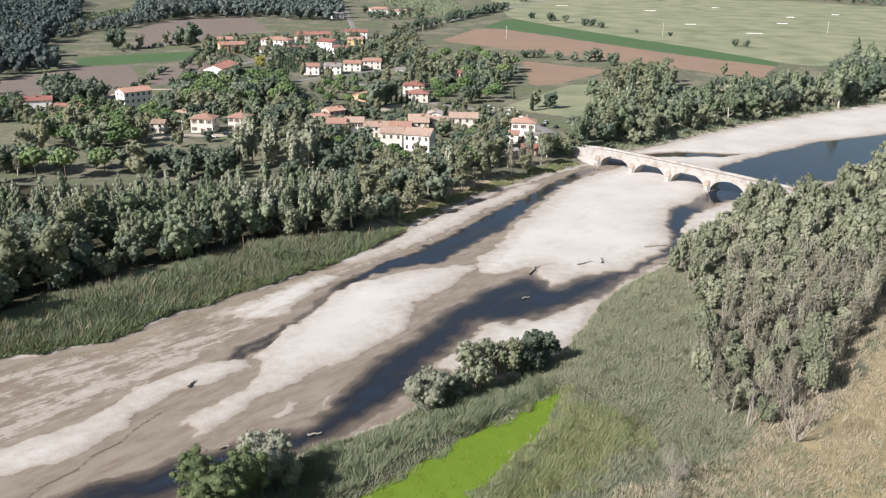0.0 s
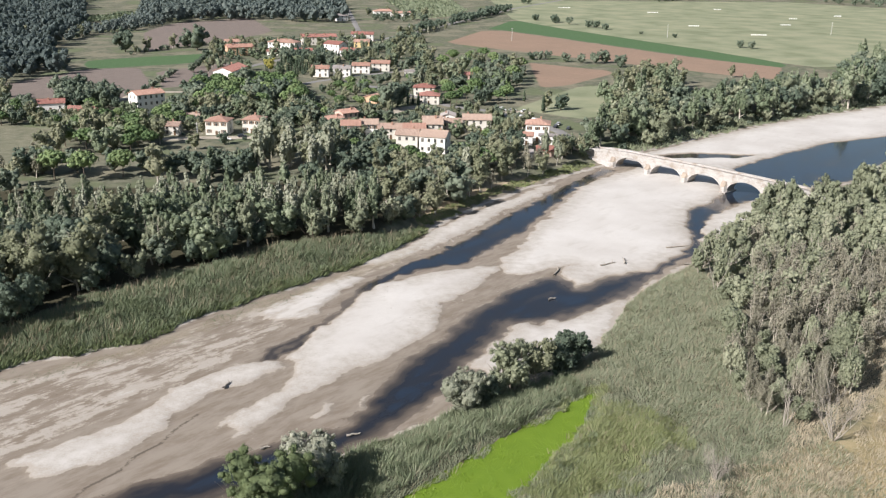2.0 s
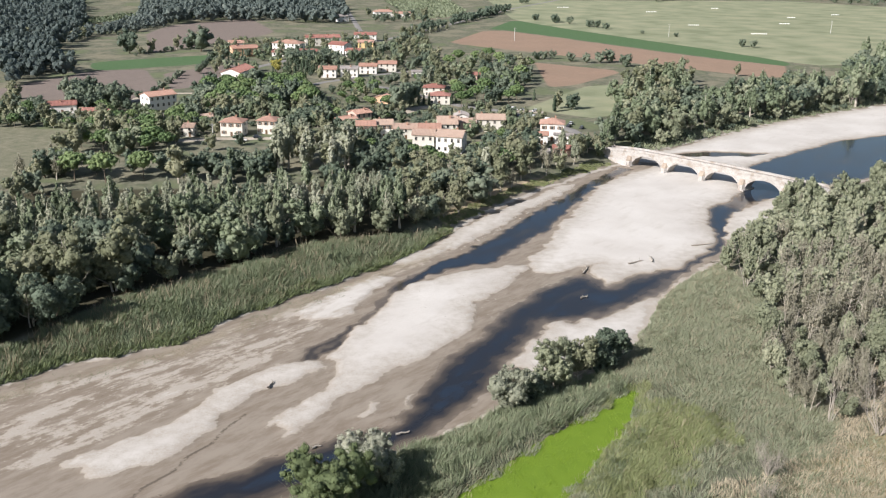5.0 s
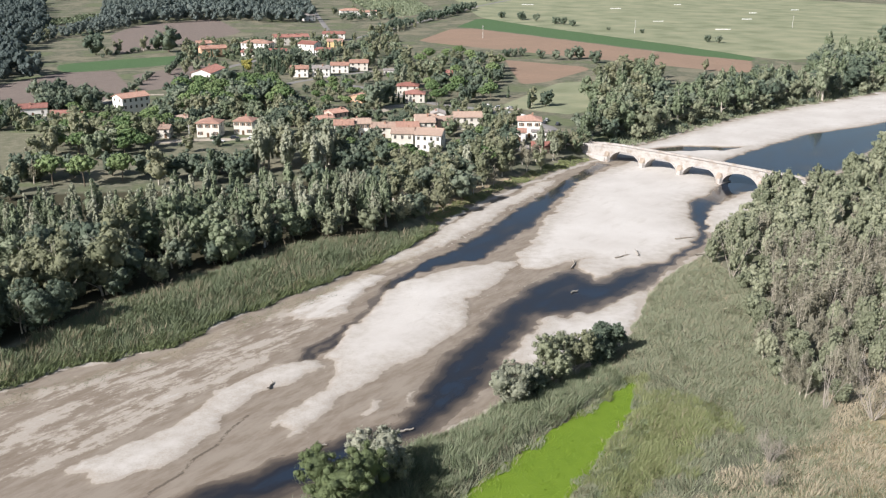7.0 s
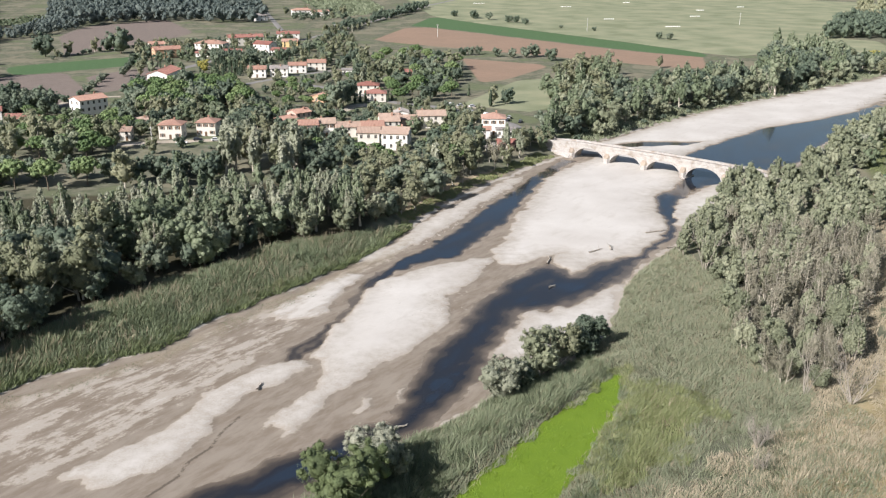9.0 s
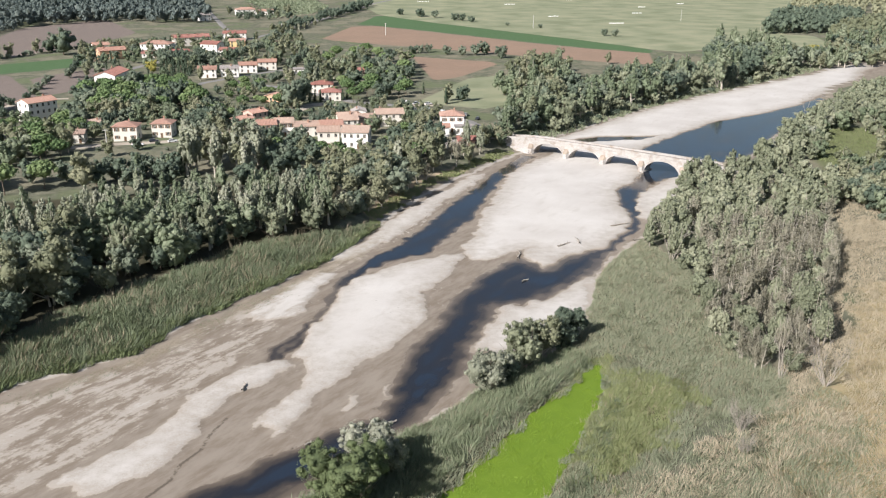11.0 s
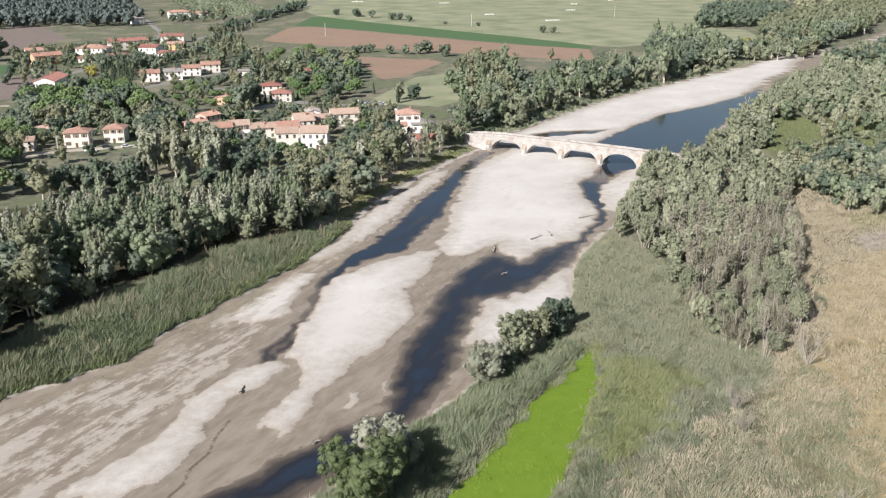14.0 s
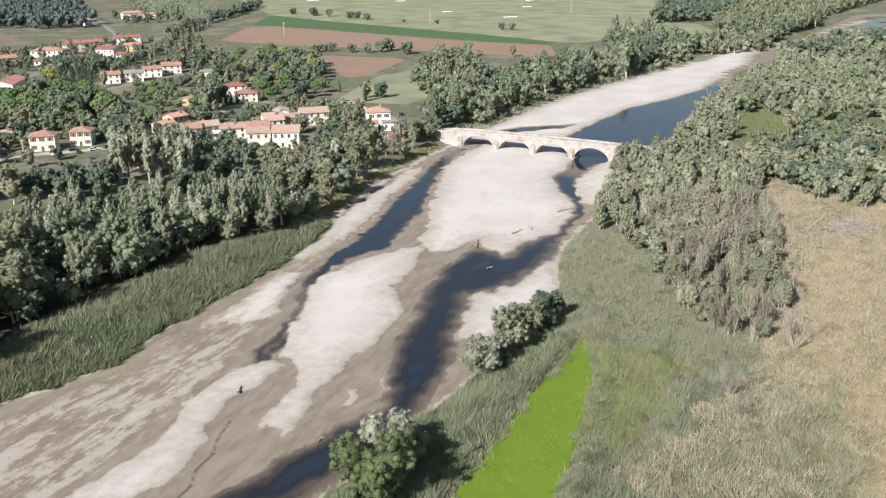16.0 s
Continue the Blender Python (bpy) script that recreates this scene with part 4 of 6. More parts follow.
# wood upstream of the bridge
wood([(134, 222), (152, 237), (179, 255), (225, 287), (263, 311), (344, 353), (422, 391), (440, 412), (400, 412), (302, 380), (240, 344), (192, 312), (160, 284), (142, 252)],
     ["poplar_tree", "broadleaf_tree", "willow_tree", "linden_tree"], 7.8, 0.85, 1.3, 14)
wood([(150, 231), (179, 250), (225, 282), (263, 306), (344, 347), (420, 385), (418, 391), (342, 355), (260, 314), (222, 290), (176, 257), (148, 238)],
     ["young_willow_tree", "shrub", "willow_tree", "shrub"], 5.0, 0.6, 0.95, 20)
# willow grove on the right bank
wood([(116, 72), (118, 58), (113, 40), (118, 30), (140, 40), (173, 60), (205, 90), (222, 110), (215, 138), (202, 148), (180, 144), (152, 114), (138, 95), (124, 80)],
     ["tall_willow_tree", "tall_willow_tree", "withered_tree", "tall_willow_tree", "willow_tree", "young_willow_tree"], 5.4, 0.7, 1.0, 15)
wood([(110, 34), (97, 6), (93, -14), (104, -20), (120, -8), (142, 18), (170, 50), (140, 40), (118, 30)],
     ["withered_tree", "withered_tree", "withered_tree", "tall_willow_tree", "young_willow_tree"], 4.6, 0.7, 0.95, 16)
wood([(120, 22), (128, 60), (158, 72), (174, 54), (142, 18)], ["withered_tree"], 5.6, 0.85, 1.15, 19)
wood([(225, 138), (246, 166), (285, 212), (332, 246), (396, 298), (483, 300), (470, 262), (380, 230), (330, 212), (292, 202), (250, 152)],
     ["willow_tree", "young_willow_tree", "tall_willow_tree", "willow_tree", "linden_tree"], 6.6, 0.65, 0.95, 17)
wood([(216, 158), (240, 171), (260, 189), (292, 217), (340, 248), (356, 268), (366, 262), (348, 238), (298, 206), (264, 178), (242, 160), (222, 146)],
     ["willow_tree", "tall_willow_tree", "willow_tree", "silver_willow_tree"], 6.5, 0.75, 1.1, 18)
# single trees by the water
for kind, x, y, s in (("alder_tree", -4.4, -39.4, 1.28), ("silver_willow_tree", 3.0, -29.0, 1.25), ("young_willow_tree", 7.5, -30.5, 0.8), ("silver_willow_tree", 35, -3.5, 1.15), ("holm_oak_tree", 40.5, -1, 0.62),
                      ("willow_tree", 47.5, 4, 1.12), ("olive_green_tree", 53.5, 8, 0.82), ("holm_oak_tree", 59, 11.5, 0.95), ("holm_oak_tree", 64, 15.5, 0.9), ("young_willow_tree", 43.5, 1.5, 0.9)):
    tree(kind, x, y, s, random.Random(int(x * 7 + y)))


# ---- village ----
MAT_WHITE = plain("white_plaster", (0.74, 0.72, 0.68), 0.9, 0.15, 0.06, 0.8)
MAT_CREAM = plain("cream_plaster", (0.66, 0.625, 0.56), 0.9, 0.15, 0.07, 0.8)
MAT_PINK = plain("pink_plaster", (0.55, 0.41, 0.345), 0.9, 0.15, 0.08, 0.8)
MAT_YELLOW = plain("yellow_plaster", (0.68, 0.52, 0.27), 0.9, 0.15, 0.07, 0.8)
MAT_ORANGE_WALL = plain("orange_plaster", (0.58, 0.38, 0.25), 0.9, 0.15, 0.07, 0.8)
MAT_GREY_WALL = plain("grey_plaster", (0.52, 0.50, 0.46), 0.9, 0.15, 0.08, 0.8)
MAT_TILE = roof_stuff("terracotta_tiles", (0.33, 0.188, 0.142), (0.47, 0.305, 0.242))
MAT_TILE_OLD = roof_stuff("weathered_tiles", (0.31, 0.215, 0.17), (0.47, 0.355, 0.285))
MAT_TILE_RED = roof_stuff("dark_red_tiles", (0.26, 0.118, 0.095), (0.38, 0.20, 0.165))
MAT_TILE_GREY = roof_stuff("grey_tiles", (0.22, 0.20, 0.19), (0.34, 0.31, 0.29))
MAT_GLASS = plain("window_glass", (0.03, 0.035, 0.04), 0.1, 0.5, 0.1, 0.5)
MAT_FRAME = plain("window_frame_paint", (0.55, 0.50, 0.43), 0.7, 0.3, 0.05, 1)
MAT_SHUTTER = plain("brown_shutter_paint", (0.14, 0.085, 0.05), 0.7, 0.3, 0.1, 1)
MAT_GREEN_SHUTTER = plain("green_shutter_paint", (0.05, 0.09, 0.06), 0.7, 0.3, 0.1, 1)
MAT_CHIMNEY = plain("chimney_brick", (0.42, 0.26, 0.19), 0.9, 0.1, 0.15, 2)


def small_box(name, x0, x1, y0, y1, z0, z1, mat):
    bm = bmesh.new()
    box(bm, x0, x1, y0, y1, z0, z1)
    me = bpy.data.meshes.new(name)
    bm.to_mesh(me)
    bm.free()
    me.materials.append(mat)
    return me


def frame_mesh():
    """A window surround: four bars round the opening and a sill."""
    bm = bmesh.new()
    for b in ((-0.62, -0.5, -0.08, 0.02, 0, 1.5), (0.5, 0.62, -0.08, 0.02, 0, 1.5), (-0.62, 0.62, -0.08, 0.02, 1.5, 1.62), (-0.7, 0.7, -0.16, 0.02, -0.1, 0), (-0.04, 0.04, -0.05, 0.02, 0, 1.5)):
        box(bm, *b)
    me = bpy.data.meshes.new("window")
    bm.to_mesh(me)
    bm.free()
    me.materials.append(MAT_FRAME)
    return me


WINDOW_ME = frame_mesh()
PANE_ME = small_box("pane", -0.5, 0.5, -0.03, -0.01, 0, 1.5, MAT_GLASS)
SHUTTER_ME = {m: small_box("shutter", -0.28, 0.28, -0.06, 0.0, 0, 1.5, m) for m in (MAT_SHUTTER, MAT_GREEN_SHUTTER)}
DOOR_ME = small_box("door", -0.55, 0.55, -0.06, 0.02, 0, 2.1, MAT_SHUTTER)
GARAGE_ME = small_box("garage_door", -1.2, 1.2, -0.06, 0.02, 0, 2.3, MAT_SHUTTER)


def roof_bm(w, d, h, rise, hip, over=0.55, thick=0.2):
    bm = bmesh.new()
    a, b = w / 2 + over, d / 2 + over
    low = h - rise * over / (d / 2)
    ridge = max(0.15, (a - b)) if hip else a
    top = h + rise
    for dz in (0.0, thick):
        pts = [(-a, -b, low), (a, -b, low), (a, b, low), (-a, b, low), (-ridge, 0, top), (ridge, 0, top)]
        vs = [bm.verts.new((x, y, z + dz)) for x, y, z in pts]
        fs = [(0, 1, 5, 4), (2, 3, 4, 5)] + ([(1, 2, 5), (3, 0, 4)] if hip else [])
        for f in fs:
            bm.faces.new([vs[i] for i in f])
    bm.verts.ensure_lookup_table()
    rim = [(0, 1), (1, 2), (2, 3), (3, 0)] if hip else [(0, 1), (1, 5), (5, 2), (2, 3), (3, 4), (4, 0)]
    for i, j in rim:
        bm.faces.new((bm.verts[i], bm.verts[j], bm.verts[j + 6], bm.verts[i + 6]))
    bmesh.ops.recalc_face_normals(bm, faces=bm.faces)
    return bm


def ridge_bm(w, d, h, rise, hip, over=0.55):
    """Rounded cap tiles along the ridge, and rows of tile ribs down both slopes."""
    verts, faces = [], []
    a, b = w / 2 + over, d / 2 + over
    ridge = max(0.15, a - b) if hip else a
    tube(verts, faces, [(-ridge, 0, h + rise + 0.2), (0, 0, h + rise + 0.2), (ridge, 0, h + rise + 0.2)], [0.16] * 3, 6)
    low = h - rise * over / (d / 2) + 0.22
    n = int(2 * a / 0.62)
    for k in range(n):
        x = -a + (k + 0.5) * 2 * a / n
        f = min(1.0, (a - abs(x)) / max(0.1, a - ridge)) if hip and abs(x) > ridge else 1.0
        for s in (-1, 1):
            p0, p1 = Vector((x, s * b, low)), Vector((x, s * b * (1 - f), low + (h + rise - low + 0.2) * f))
            i = len(verts)
            verts += [tuple(p0 + Vector((-0.12, 0, 0))), tuple(p0 + Vector((0, 0, 0.1))), tuple(p0 + Vector((0.12, 0, 0))),
                      tuple(p1 + Vector((-0.12, 0, 0))), tuple(p1 + Vector((0, 0, 0.1))), tuple(p1 + Vector((0.12, 0, 0)))]
            faces += [(i, i + 1, i + 4, i + 3), (i + 1, i + 2, i + 5, i + 4)]
    return verts, faces


def house(x, y, turn, w, d, h, wall, tiles, label, rise=None, hip=False, floors=2, cols=3, chimneys=1, shutters=None, sides=True, name="house", garage=False):
    """A house whose front middle stands at x, y."""
    t = radians(turn)
    z = ground_z(x, y) - 0.15
    root = new(name)
    root.matrix_basis = pose(x - math.sin(t) * d / 2, y + math.cos(t) * d / 2, z, 0, 0, turn)
    tagged(root, label, "house" if name == "house" else name.replace("_", " "), "village houses" if name == "house" else "")
    rise = rise or d * 0.17
    bm = bmesh.new()
    box(bm, -w / 2, w / 2, -d / 2, d / 2, -0.8, h)
    if not hip:
        for s in (-1, 1):
            xs = s * (w / 2)
            inner = s * (w / 2 - 0.3)
            v = [bm.verts.new(p) for p in ((xs, -d / 2, h), (xs, d / 2, h), (xs, 0, h + rise), (inner, -d / 2, h), (inner, d / 2, h), (inner, 0, h + rise))]
            for f in ((0, 1, 2), (3, 5, 4), (0, 2, 5, 3), (1, 4, 5, 2)):
                bm.faces.new([v[i] for i in f])
    bmesh.ops.recalc_face_normals(bm, faces=bm.faces)
    part("wall", bm, wall, root)
    part("roof", roof_bm(w, d, h, rise, hip), tiles, root)
    rv, rf = ridge_bm(w, d, h, rise, hip)
    part("tile_ribbing", mesh_of("tile_ribbing", rv, rf, tiles), None, root)
    rng = random.Random(int(x * 31 + y * 7))
    for k in range(chimneys):
        bm = bmesh.new()
        cx, cy = rng.uniform(-0.35, 0.35) * w, rng.choice((-1, 1)) * d * 0.15
        box(bm, cx - 0.35, cx + 0.35, cy - 0.35, cy + 0.35, h, h + rise + 0.7)
        box(bm, cx - 0.45, cx + 0.45, cy - 0.45, cy + 0.45, h + rise + 0.74, h + rise + 0.9)
        part("chimney", bm, MAT_CHIMNEY, root)
    step = h / floors
    faces = [(w, d / 2, 0, cols)]
    if y > 400:
        shutters = None
    if sides and y < 700:
        faces += [(d, w / 2, 90, max(1, cols // 2)), (d, w / 2, -90, max(1, cols // 2))]
    for long, far, ang, n in faces:
        for fl in range(floors):
            for c in range(n):
                px = (c + 0.5) / n * long - long / 2
                m = pose(0, 0, 0, 0, 0, ang) @ pose(px, -far, fl * step + step * 0.36)
                if fl == 0 and ang == 0 and c == n // 2:
                    part("garage_door" if garage else "door", GARAGE_ME if garage else DOOR_ME, None, root, "", pose(0, 0, 0, 0, 0, ang) @ pose(px, -far, 0.15))
                    continue
                win = part("window", WINDOW_ME, None, root, "", m)
                part("pane", PANE_ME, None, win)
                if shutters and ang == 0:
                    for s in (-1, 1):
                        part("shutter", SHUTTER_ME[shutters], None, win, "", pose(s * 0.92, 0, 0))
    return root


W_, C_, O_, T_ = MAT_WHITE, MAT_CREAM, MAT_TILE_OLD, MAT_TILE
B_, G_ = MAT_SHUTTER, MAT_GREEN_SHUTTER
WHITE_OLD = "white plastered village house with weathered brown tile roof"
WHITE_RED = "white plastered house with an orange terracotta roof"
CREAM_OLD = "cream plastered house with a weathered tile roof"
#    x, y, turn, w, d, h, wall, tiles, label, options
HOUSES = (
    (-74, 331, 36, 15.5, 10, 10.0, W_, T_, "white three-storey block with an orange tiled roof", dict(floors=3, cols=5, shutters=None)),
    (-36, 268.5, -14, 10.5, 9, 6.8, C_, T_, "cream two-storey villa with terracotta roof behind trees", dict(hip=True, shutters=B_)),
    (-20, 272, -18, 9.0, 9, 6.6, C_, T_, "cream two-storey villa with terracotta roof beside a road", dict(hip=True, shutters=B_)),
    (-126, 336, 10, 14, 9, 4.6, W_, MAT_TILE_RED, "low white house with a dark red roof", dict(floors=1)),
    (-112, 330, -5, 9, 6, 2.6, W_, MAT_TILE_RED, "low shed with a dark red roof", dict(floors=1, cols=2, chimneys=0)),
    (-98, 312, 75, 9, 10, 4.6, W_, MAT_TILE_RED, "white gabled house with a dark red roof", dict(floors=1, cols=2)),
    (-57, 271, -10, 7, 7, 4.6, C_, O_, CREAM_OLD, dict(cols=2)),
    (-51, 301, 5, 8, 7, 3.4, W_, O_, WHITE_OLD, dict(floors=1, cols=2)),
    (28, 292, 30, 9, 8, 6.0, MAT_PINK, T_, "pinkish village house with a bright orange roof", dict()),
    (20.5, 284, 30, 8.5, 7, 4.4, MAT_PINK, T_, "low pinkish house with a bright orange roof", dict(cols=2)),
    (26, 255, -4, 8.6, 9, 6.8, W_, T_, "white row house with an orange tiled roof", dict(shutters=B_)),
    (34.6, 258, -4, 8.4, 9, 6.6, W_, O_, "white row house with a weathered tiled roof", dict(shutters=B_)),
    (44.5, 254, -6, 11.4, 9, 5.2, C_, O_, CREAM_OLD, dict()),
    (55, 249, -6, 10.0, 9, 6.0, C_, T_, "cream house with a brick-red tiled roof", dict()),
    (49, 228, -14, 9.5, 10, 7.4, C_, O_, "tall cream house with pale facade and old tiled roof", dict(cols=3, rise=1.6)),
    (59.5, 222.5, -22, 11.5, 11, 7.6, W_, O_, "large whitish house with a long plain facade", dict(cols=4, rise=1.9)),
    (65, 258, -4, 9, 12, 6.2, C_, O_, CREAM_OLD, dict(rise=2.6)),
    (75, 266, -4, 9.5, 8, 5.2, MAT_PINK, O_, "pinkish row house with a weathered tile roof", dict()),
    (80, 286, 80, 9, 7, 5.6, W_, MAT_TILE_GREY, "white gabled house with a grey roof", dict(cols=2)),
    (88, 268, -8, 13.5, 10, 6.4, C_, O_, "long cream village house with a tan tile roof", dict(cols=4)),
    (112, 244, -16, 11, 10, 8.2, W_, T_, "white two-storey house by the bridge with orange roof", dict(hip=True, shutters=B_)),
    (105, 236, -16, 5.5, 6, 4.6, W_, T_, "small white annexe with an orange roof", dict(cols=1, chimneys=0)),
    (115.5, 236.5, -16, 8.5, 5, 4.2, W_, MAT_TILE_GREY, "white flat-topped annexe by the bridge road", dict(cols=3, rise=0.3, chimneys=0, floors=1)),
    (109, 212, -12, 9.5, 7, 2.9, MAT_PINK, MAT_TILE_RED, "low restaurant porch with a dark red roof", dict(cols=3, chimneys=0, floors=1, rise=1.3)),
    (100, 211, -12, 3.5, 4, 2.4, W_, MAT_TILE_GREY, "small white hut with a pale grey roof", dict(cols=1, chimneys=0, floors=1, rise=0.9, name="garden_hut")),
    (48, 355, 55, 7, 9, 3.2, MAT_ORANGE_WALL, T_, "orange plastered barn with a wide door", dict(floors=1, cols=1, chimneys=0, garage=True, name="barn")),
    (76, 377, -12, 12.5, 9, 5.4, C_, MAT_TILE_RED, "cream house with a dark red hipped roof", dict(hip=True)),
    (75, 349, -12, 12, 9, 5.2, C_, MAT_TILE_RED, "cream house with red hipped roof among cypresses", dict(hip=True)),
    (79, 462, -10, 11, 8, 3.4, W_, MAT_TILE_GREY, "long low whitish greenhouse-like shed", dict(floors=1, chimneys=0, rise=0.6)),
    (16.5, 460, -8, 11.5, 9, 5.6, W_, T_, WHITE_RED, dict(shutters=B_)),
    (31, 461, -8, 11.5, 9, 5.6, W_, MAT_TILE_GREY, "white house with a grey tiled roof", dict(shutters=B_)),
    (45, 477, -8, 12, 9, 5.4, W_, T_, WHITE_RED, dict(shutters=B_)),
    (59.5, 487, -8, 12.5, 9, 5.6, C_, T_, "cream house with an orange terracotta roof", dict(shutters=B_)),
    (-36.5, 468, 72, 28, 13, 4.6, W_, MAT_TILE_RED, "long white building with a broad brick-red roof", dict(floors=1, cols=6, rise=2.4)),
    (-42, 581, 15, 20, 11, 6.6, MAT_ORANGE_WALL, T_, "orange two-storey house with terracotta roof", dict(cols=4)),
    (-50, 634, 10, 15, 10, 5.0, W_, T_, WHITE_RED, dict()),
    (-11, 612, -22, 24, 12, 7.0, W_, T_, "long white house with a broad terracotta roof", dict(cols=6, hip=True)),
    (-14, 580, -8, 16, 9, 3.4, W_, MAT_TILE_RED, "row of low garages with red roofs", dict(floors=1, cols=4, chimneys=0)),
    (6, 583, -8, 14, 9, 3.4, W_, MAT_TILE_RED, "row of low garages with dull red roofs", dict(floors=1, cols=4, chimneys=0)),
    (21, 657, 8, 30, 11, 7.0, C_, MAT_TILE_RED, "long terrace of cream houses with red roof", dict(cols=8, chimneys=3)),
    (29, 594, -38, 15, 11, 7.6, W_, MAT_TILE_RED, "large white house with a dark red gable roof", dict(cols=3)),
    (40, 573, -30, 12, 9, 5.0, W_, MAT_TILE_RED, "white house with red roof beside dark cypresses", dict()),
    (60, 690, -8, 20, 10, 6.2, W_, MAT_TILE_RED, "white house with dark red roof and veranda", dict(cols=4)),
    (56, 636, -10, 13, 9, 5.0, MAT_YELLOW, T_, "yellow house with an orange tiled roof", dict()),
    (104, 957, 4, 24, 12, 7.0, W_, T_, "white farmhouse with an orange roof on the slope", dict(cols=4, hip=True)),
    (127, 962, 0, 17, 10, 4.6, W_, T_, "low white farm building with an orange roof", dict(floors=1)),
    (52, 901, 20, 14, 10, 6.0, W_, MAT_TILE_GREY, "white house with a greyish roof by the road", dict()),
    (-216, 729, 14, 18, 10, 6.0, MAT_YELLOW, T_, "yellow farmhouse with an orange roof at the wood's edge", dict()),
    (112, 447, -10, 8, 7, 3.2, MAT_PINK, MAT_TILE_RED, "small shed with a dull red roof", dict(floors=1, cols=2, chimneys=0)),
    (122, 449, -10, 7, 7, 3.0, MAT_PINK, MAT_TILE_RED, "small brick shed with a red roof", dict(floors=1, cols=2, chimneys=0)),
)
for hx, hy, turn, w, d, h, wall, tiles, label, opt in HOUSES:
    house(hx, hy, turn, w, d, h, wall, tiles, label, **opt)


# ---- roads ----
ROADS = []


def strip(name, pts, width, mat, label, lift=0.08, kind="structure", category="road"):
    ROADS.append(pts)
    verts, faces = [], []
    fine = []
    for (ax, ay), (bx, by) in zip(pts, pts[1:]):
        n = max(2, int(math.hypot(bx - ax, by - ay) / 4))
        fine += [(ax + (bx - ax) * k / n, ay + (by - ay) * k / n) for k in range(n)]
    fine.append(pts[-1])
    for k, (x, y) in enumerate(fine):
        (x0, y0), (x1, y1) = fine[max(0, k - 1)], fine[min(len(fine) - 1, k + 1)]
        d = Vector((x1 - x0, y1 - y0, 0)).normalized()
        nx, ny = -d.y, d.x
        for s in (-1, -0.5, 0, 0.5, 1):
            px, py = x + nx * s * width / 2, y + ny * s * width / 2
            verts.append((px, py, ground_z(px, py) + lift + (0.05 if abs(s) < 0.9 else -0.25)))
    for k in range(len(fine) - 1):
        for s in range(4):
            a = k * 5 + s
            faces.append((a, a + 1, a + 6, a + 5))
    return tagged(new(name, mesh_of(name, verts, faces, mat, True)), label, category, kind=kind)


MAT_TRACK = plain("pale_track", (0.42, 0.37, 0.30), 0.95, 0.1, 0.15, 0.6)
strip("road", [(124, 231), (130, 250), (129, 268), (121, 296), (113, 312), (103, 327), (87, 342), (60, 400), (30, 440)], 7, MAT_ASPHALT, "grey asphalt village road", 0.14)
strip("road", [(74, 488), (40, 464), (14, 441), (-14, 401), (-30, 370)], 6, MAT_ASPHALT, "narrow asphalt road past row houses", 0.12)
strip("road", [(64, 1301), (67, 1073), (63, 790), (40, 640), (30, 560)], 7, MAT_ASPHALT, "pale road climbing past farmhouses", 0.12)
strip("road", [(70, 690), (104, 746), (166, 863), (236, 996), (299, 1121), (429, 1329), (700, 1700)], 8, MAT_ASPHALT, "straight country road between hedges", 0.12)
strip("road", [(-55, 462), (-30, 520), (-8, 560), (10, 570)], 7, MAT_ASPHALT, "paved lane beside an apartment block", 0.12)
strip("track", [(-99, 368), (-93, 392), (-84, 400), (-66, 400)], 6, MAT_TRACK, "pale gravel lane beside a white block", 0.1, category="track")
strip("track", [(-60, 262), (-44, 264), (-15, 262), (0, 266)], 8, MAT_TRACK, "pale gravel yard in front of villas", 0.1, category="track")
strip("track", [(49, 322), (58, 336), (70, 342), (80, 330)], 12, MAT_TRACK, "pale paved yard in the village", 0.1, category="track")
strip("track", [(102, 316), (112, 323), (122, 322), (128, 318)], 9, MAT_TRACK, "pale parking area beside the road", 0.1, category="track")


# ---- cars, poles and bales ----
MAT_TYRE = plain("tyre_rubber", (0.03, 0.03, 0.03), 0.9, 0.2, 0.1, 2)
MAT_CONCRETE = plain("pole_concrete", (0.50, 0.49, 0.46), 0.9, 0.2, 0.08, 2)
MAT_WRAP = plain("white_wrap", (0.80, 0.80, 0.78), 0.5, 0.4, 0.04, 1)


def car(x, y, turn, paint, label, van=False):
    root = new("van" if van else "car")
    root.matrix_basis = pose(x, y, ground_z(x, y) + 0.12, 0, 0, turn)
    tagged(root, label, "van" if van else "car", "parked cars")
    long, tall = (2.6, 2.2) if van else (2.1, 1.45)
    bm = bmesh.new()
    box(bm, -long, long, -0.86, 0.86, 0.3, 0.95)
    bmesh.ops.bevel(bm, geom=bm.edges[:], offset=0.14, segments=2, affect="EDGES")
    part("body", bm, paint, root)
    bm = bmesh.new()
    box(bm, -long * (0.9 if van else 0.75), long * 0.45, -0.78, 0.78, 0.93, tall)
    for v in bm.verts:
        if v.co.z > 1.2:
            v.co.x = v.co.x * 0.82 - 0.05
            v.co.y *= 0.86
    part("cabin", bm, MAT_GLASS if not van else paint, root)
    bm = bmesh.new()
    box(bm, -long * (0.68 if van else 0.6), long * 0.28, -0.66, 0.66, tall, tall + 0.05)
    part("roof_panel", bm, paint, root)
    for sx in (-0.62, 0.62):
        for sy in (-0.8, 0.8):
            bm = bmesh.new()
            bmesh.ops.create_cone(bm, cap_ends=True, segments=12, radius1=0.32, radius2=0.32, depth=0.2, matrix=pose(sx * long, sy, 0.32, 90, 0, 0))
            part("wheel", bm, MAT_TYRE, root)


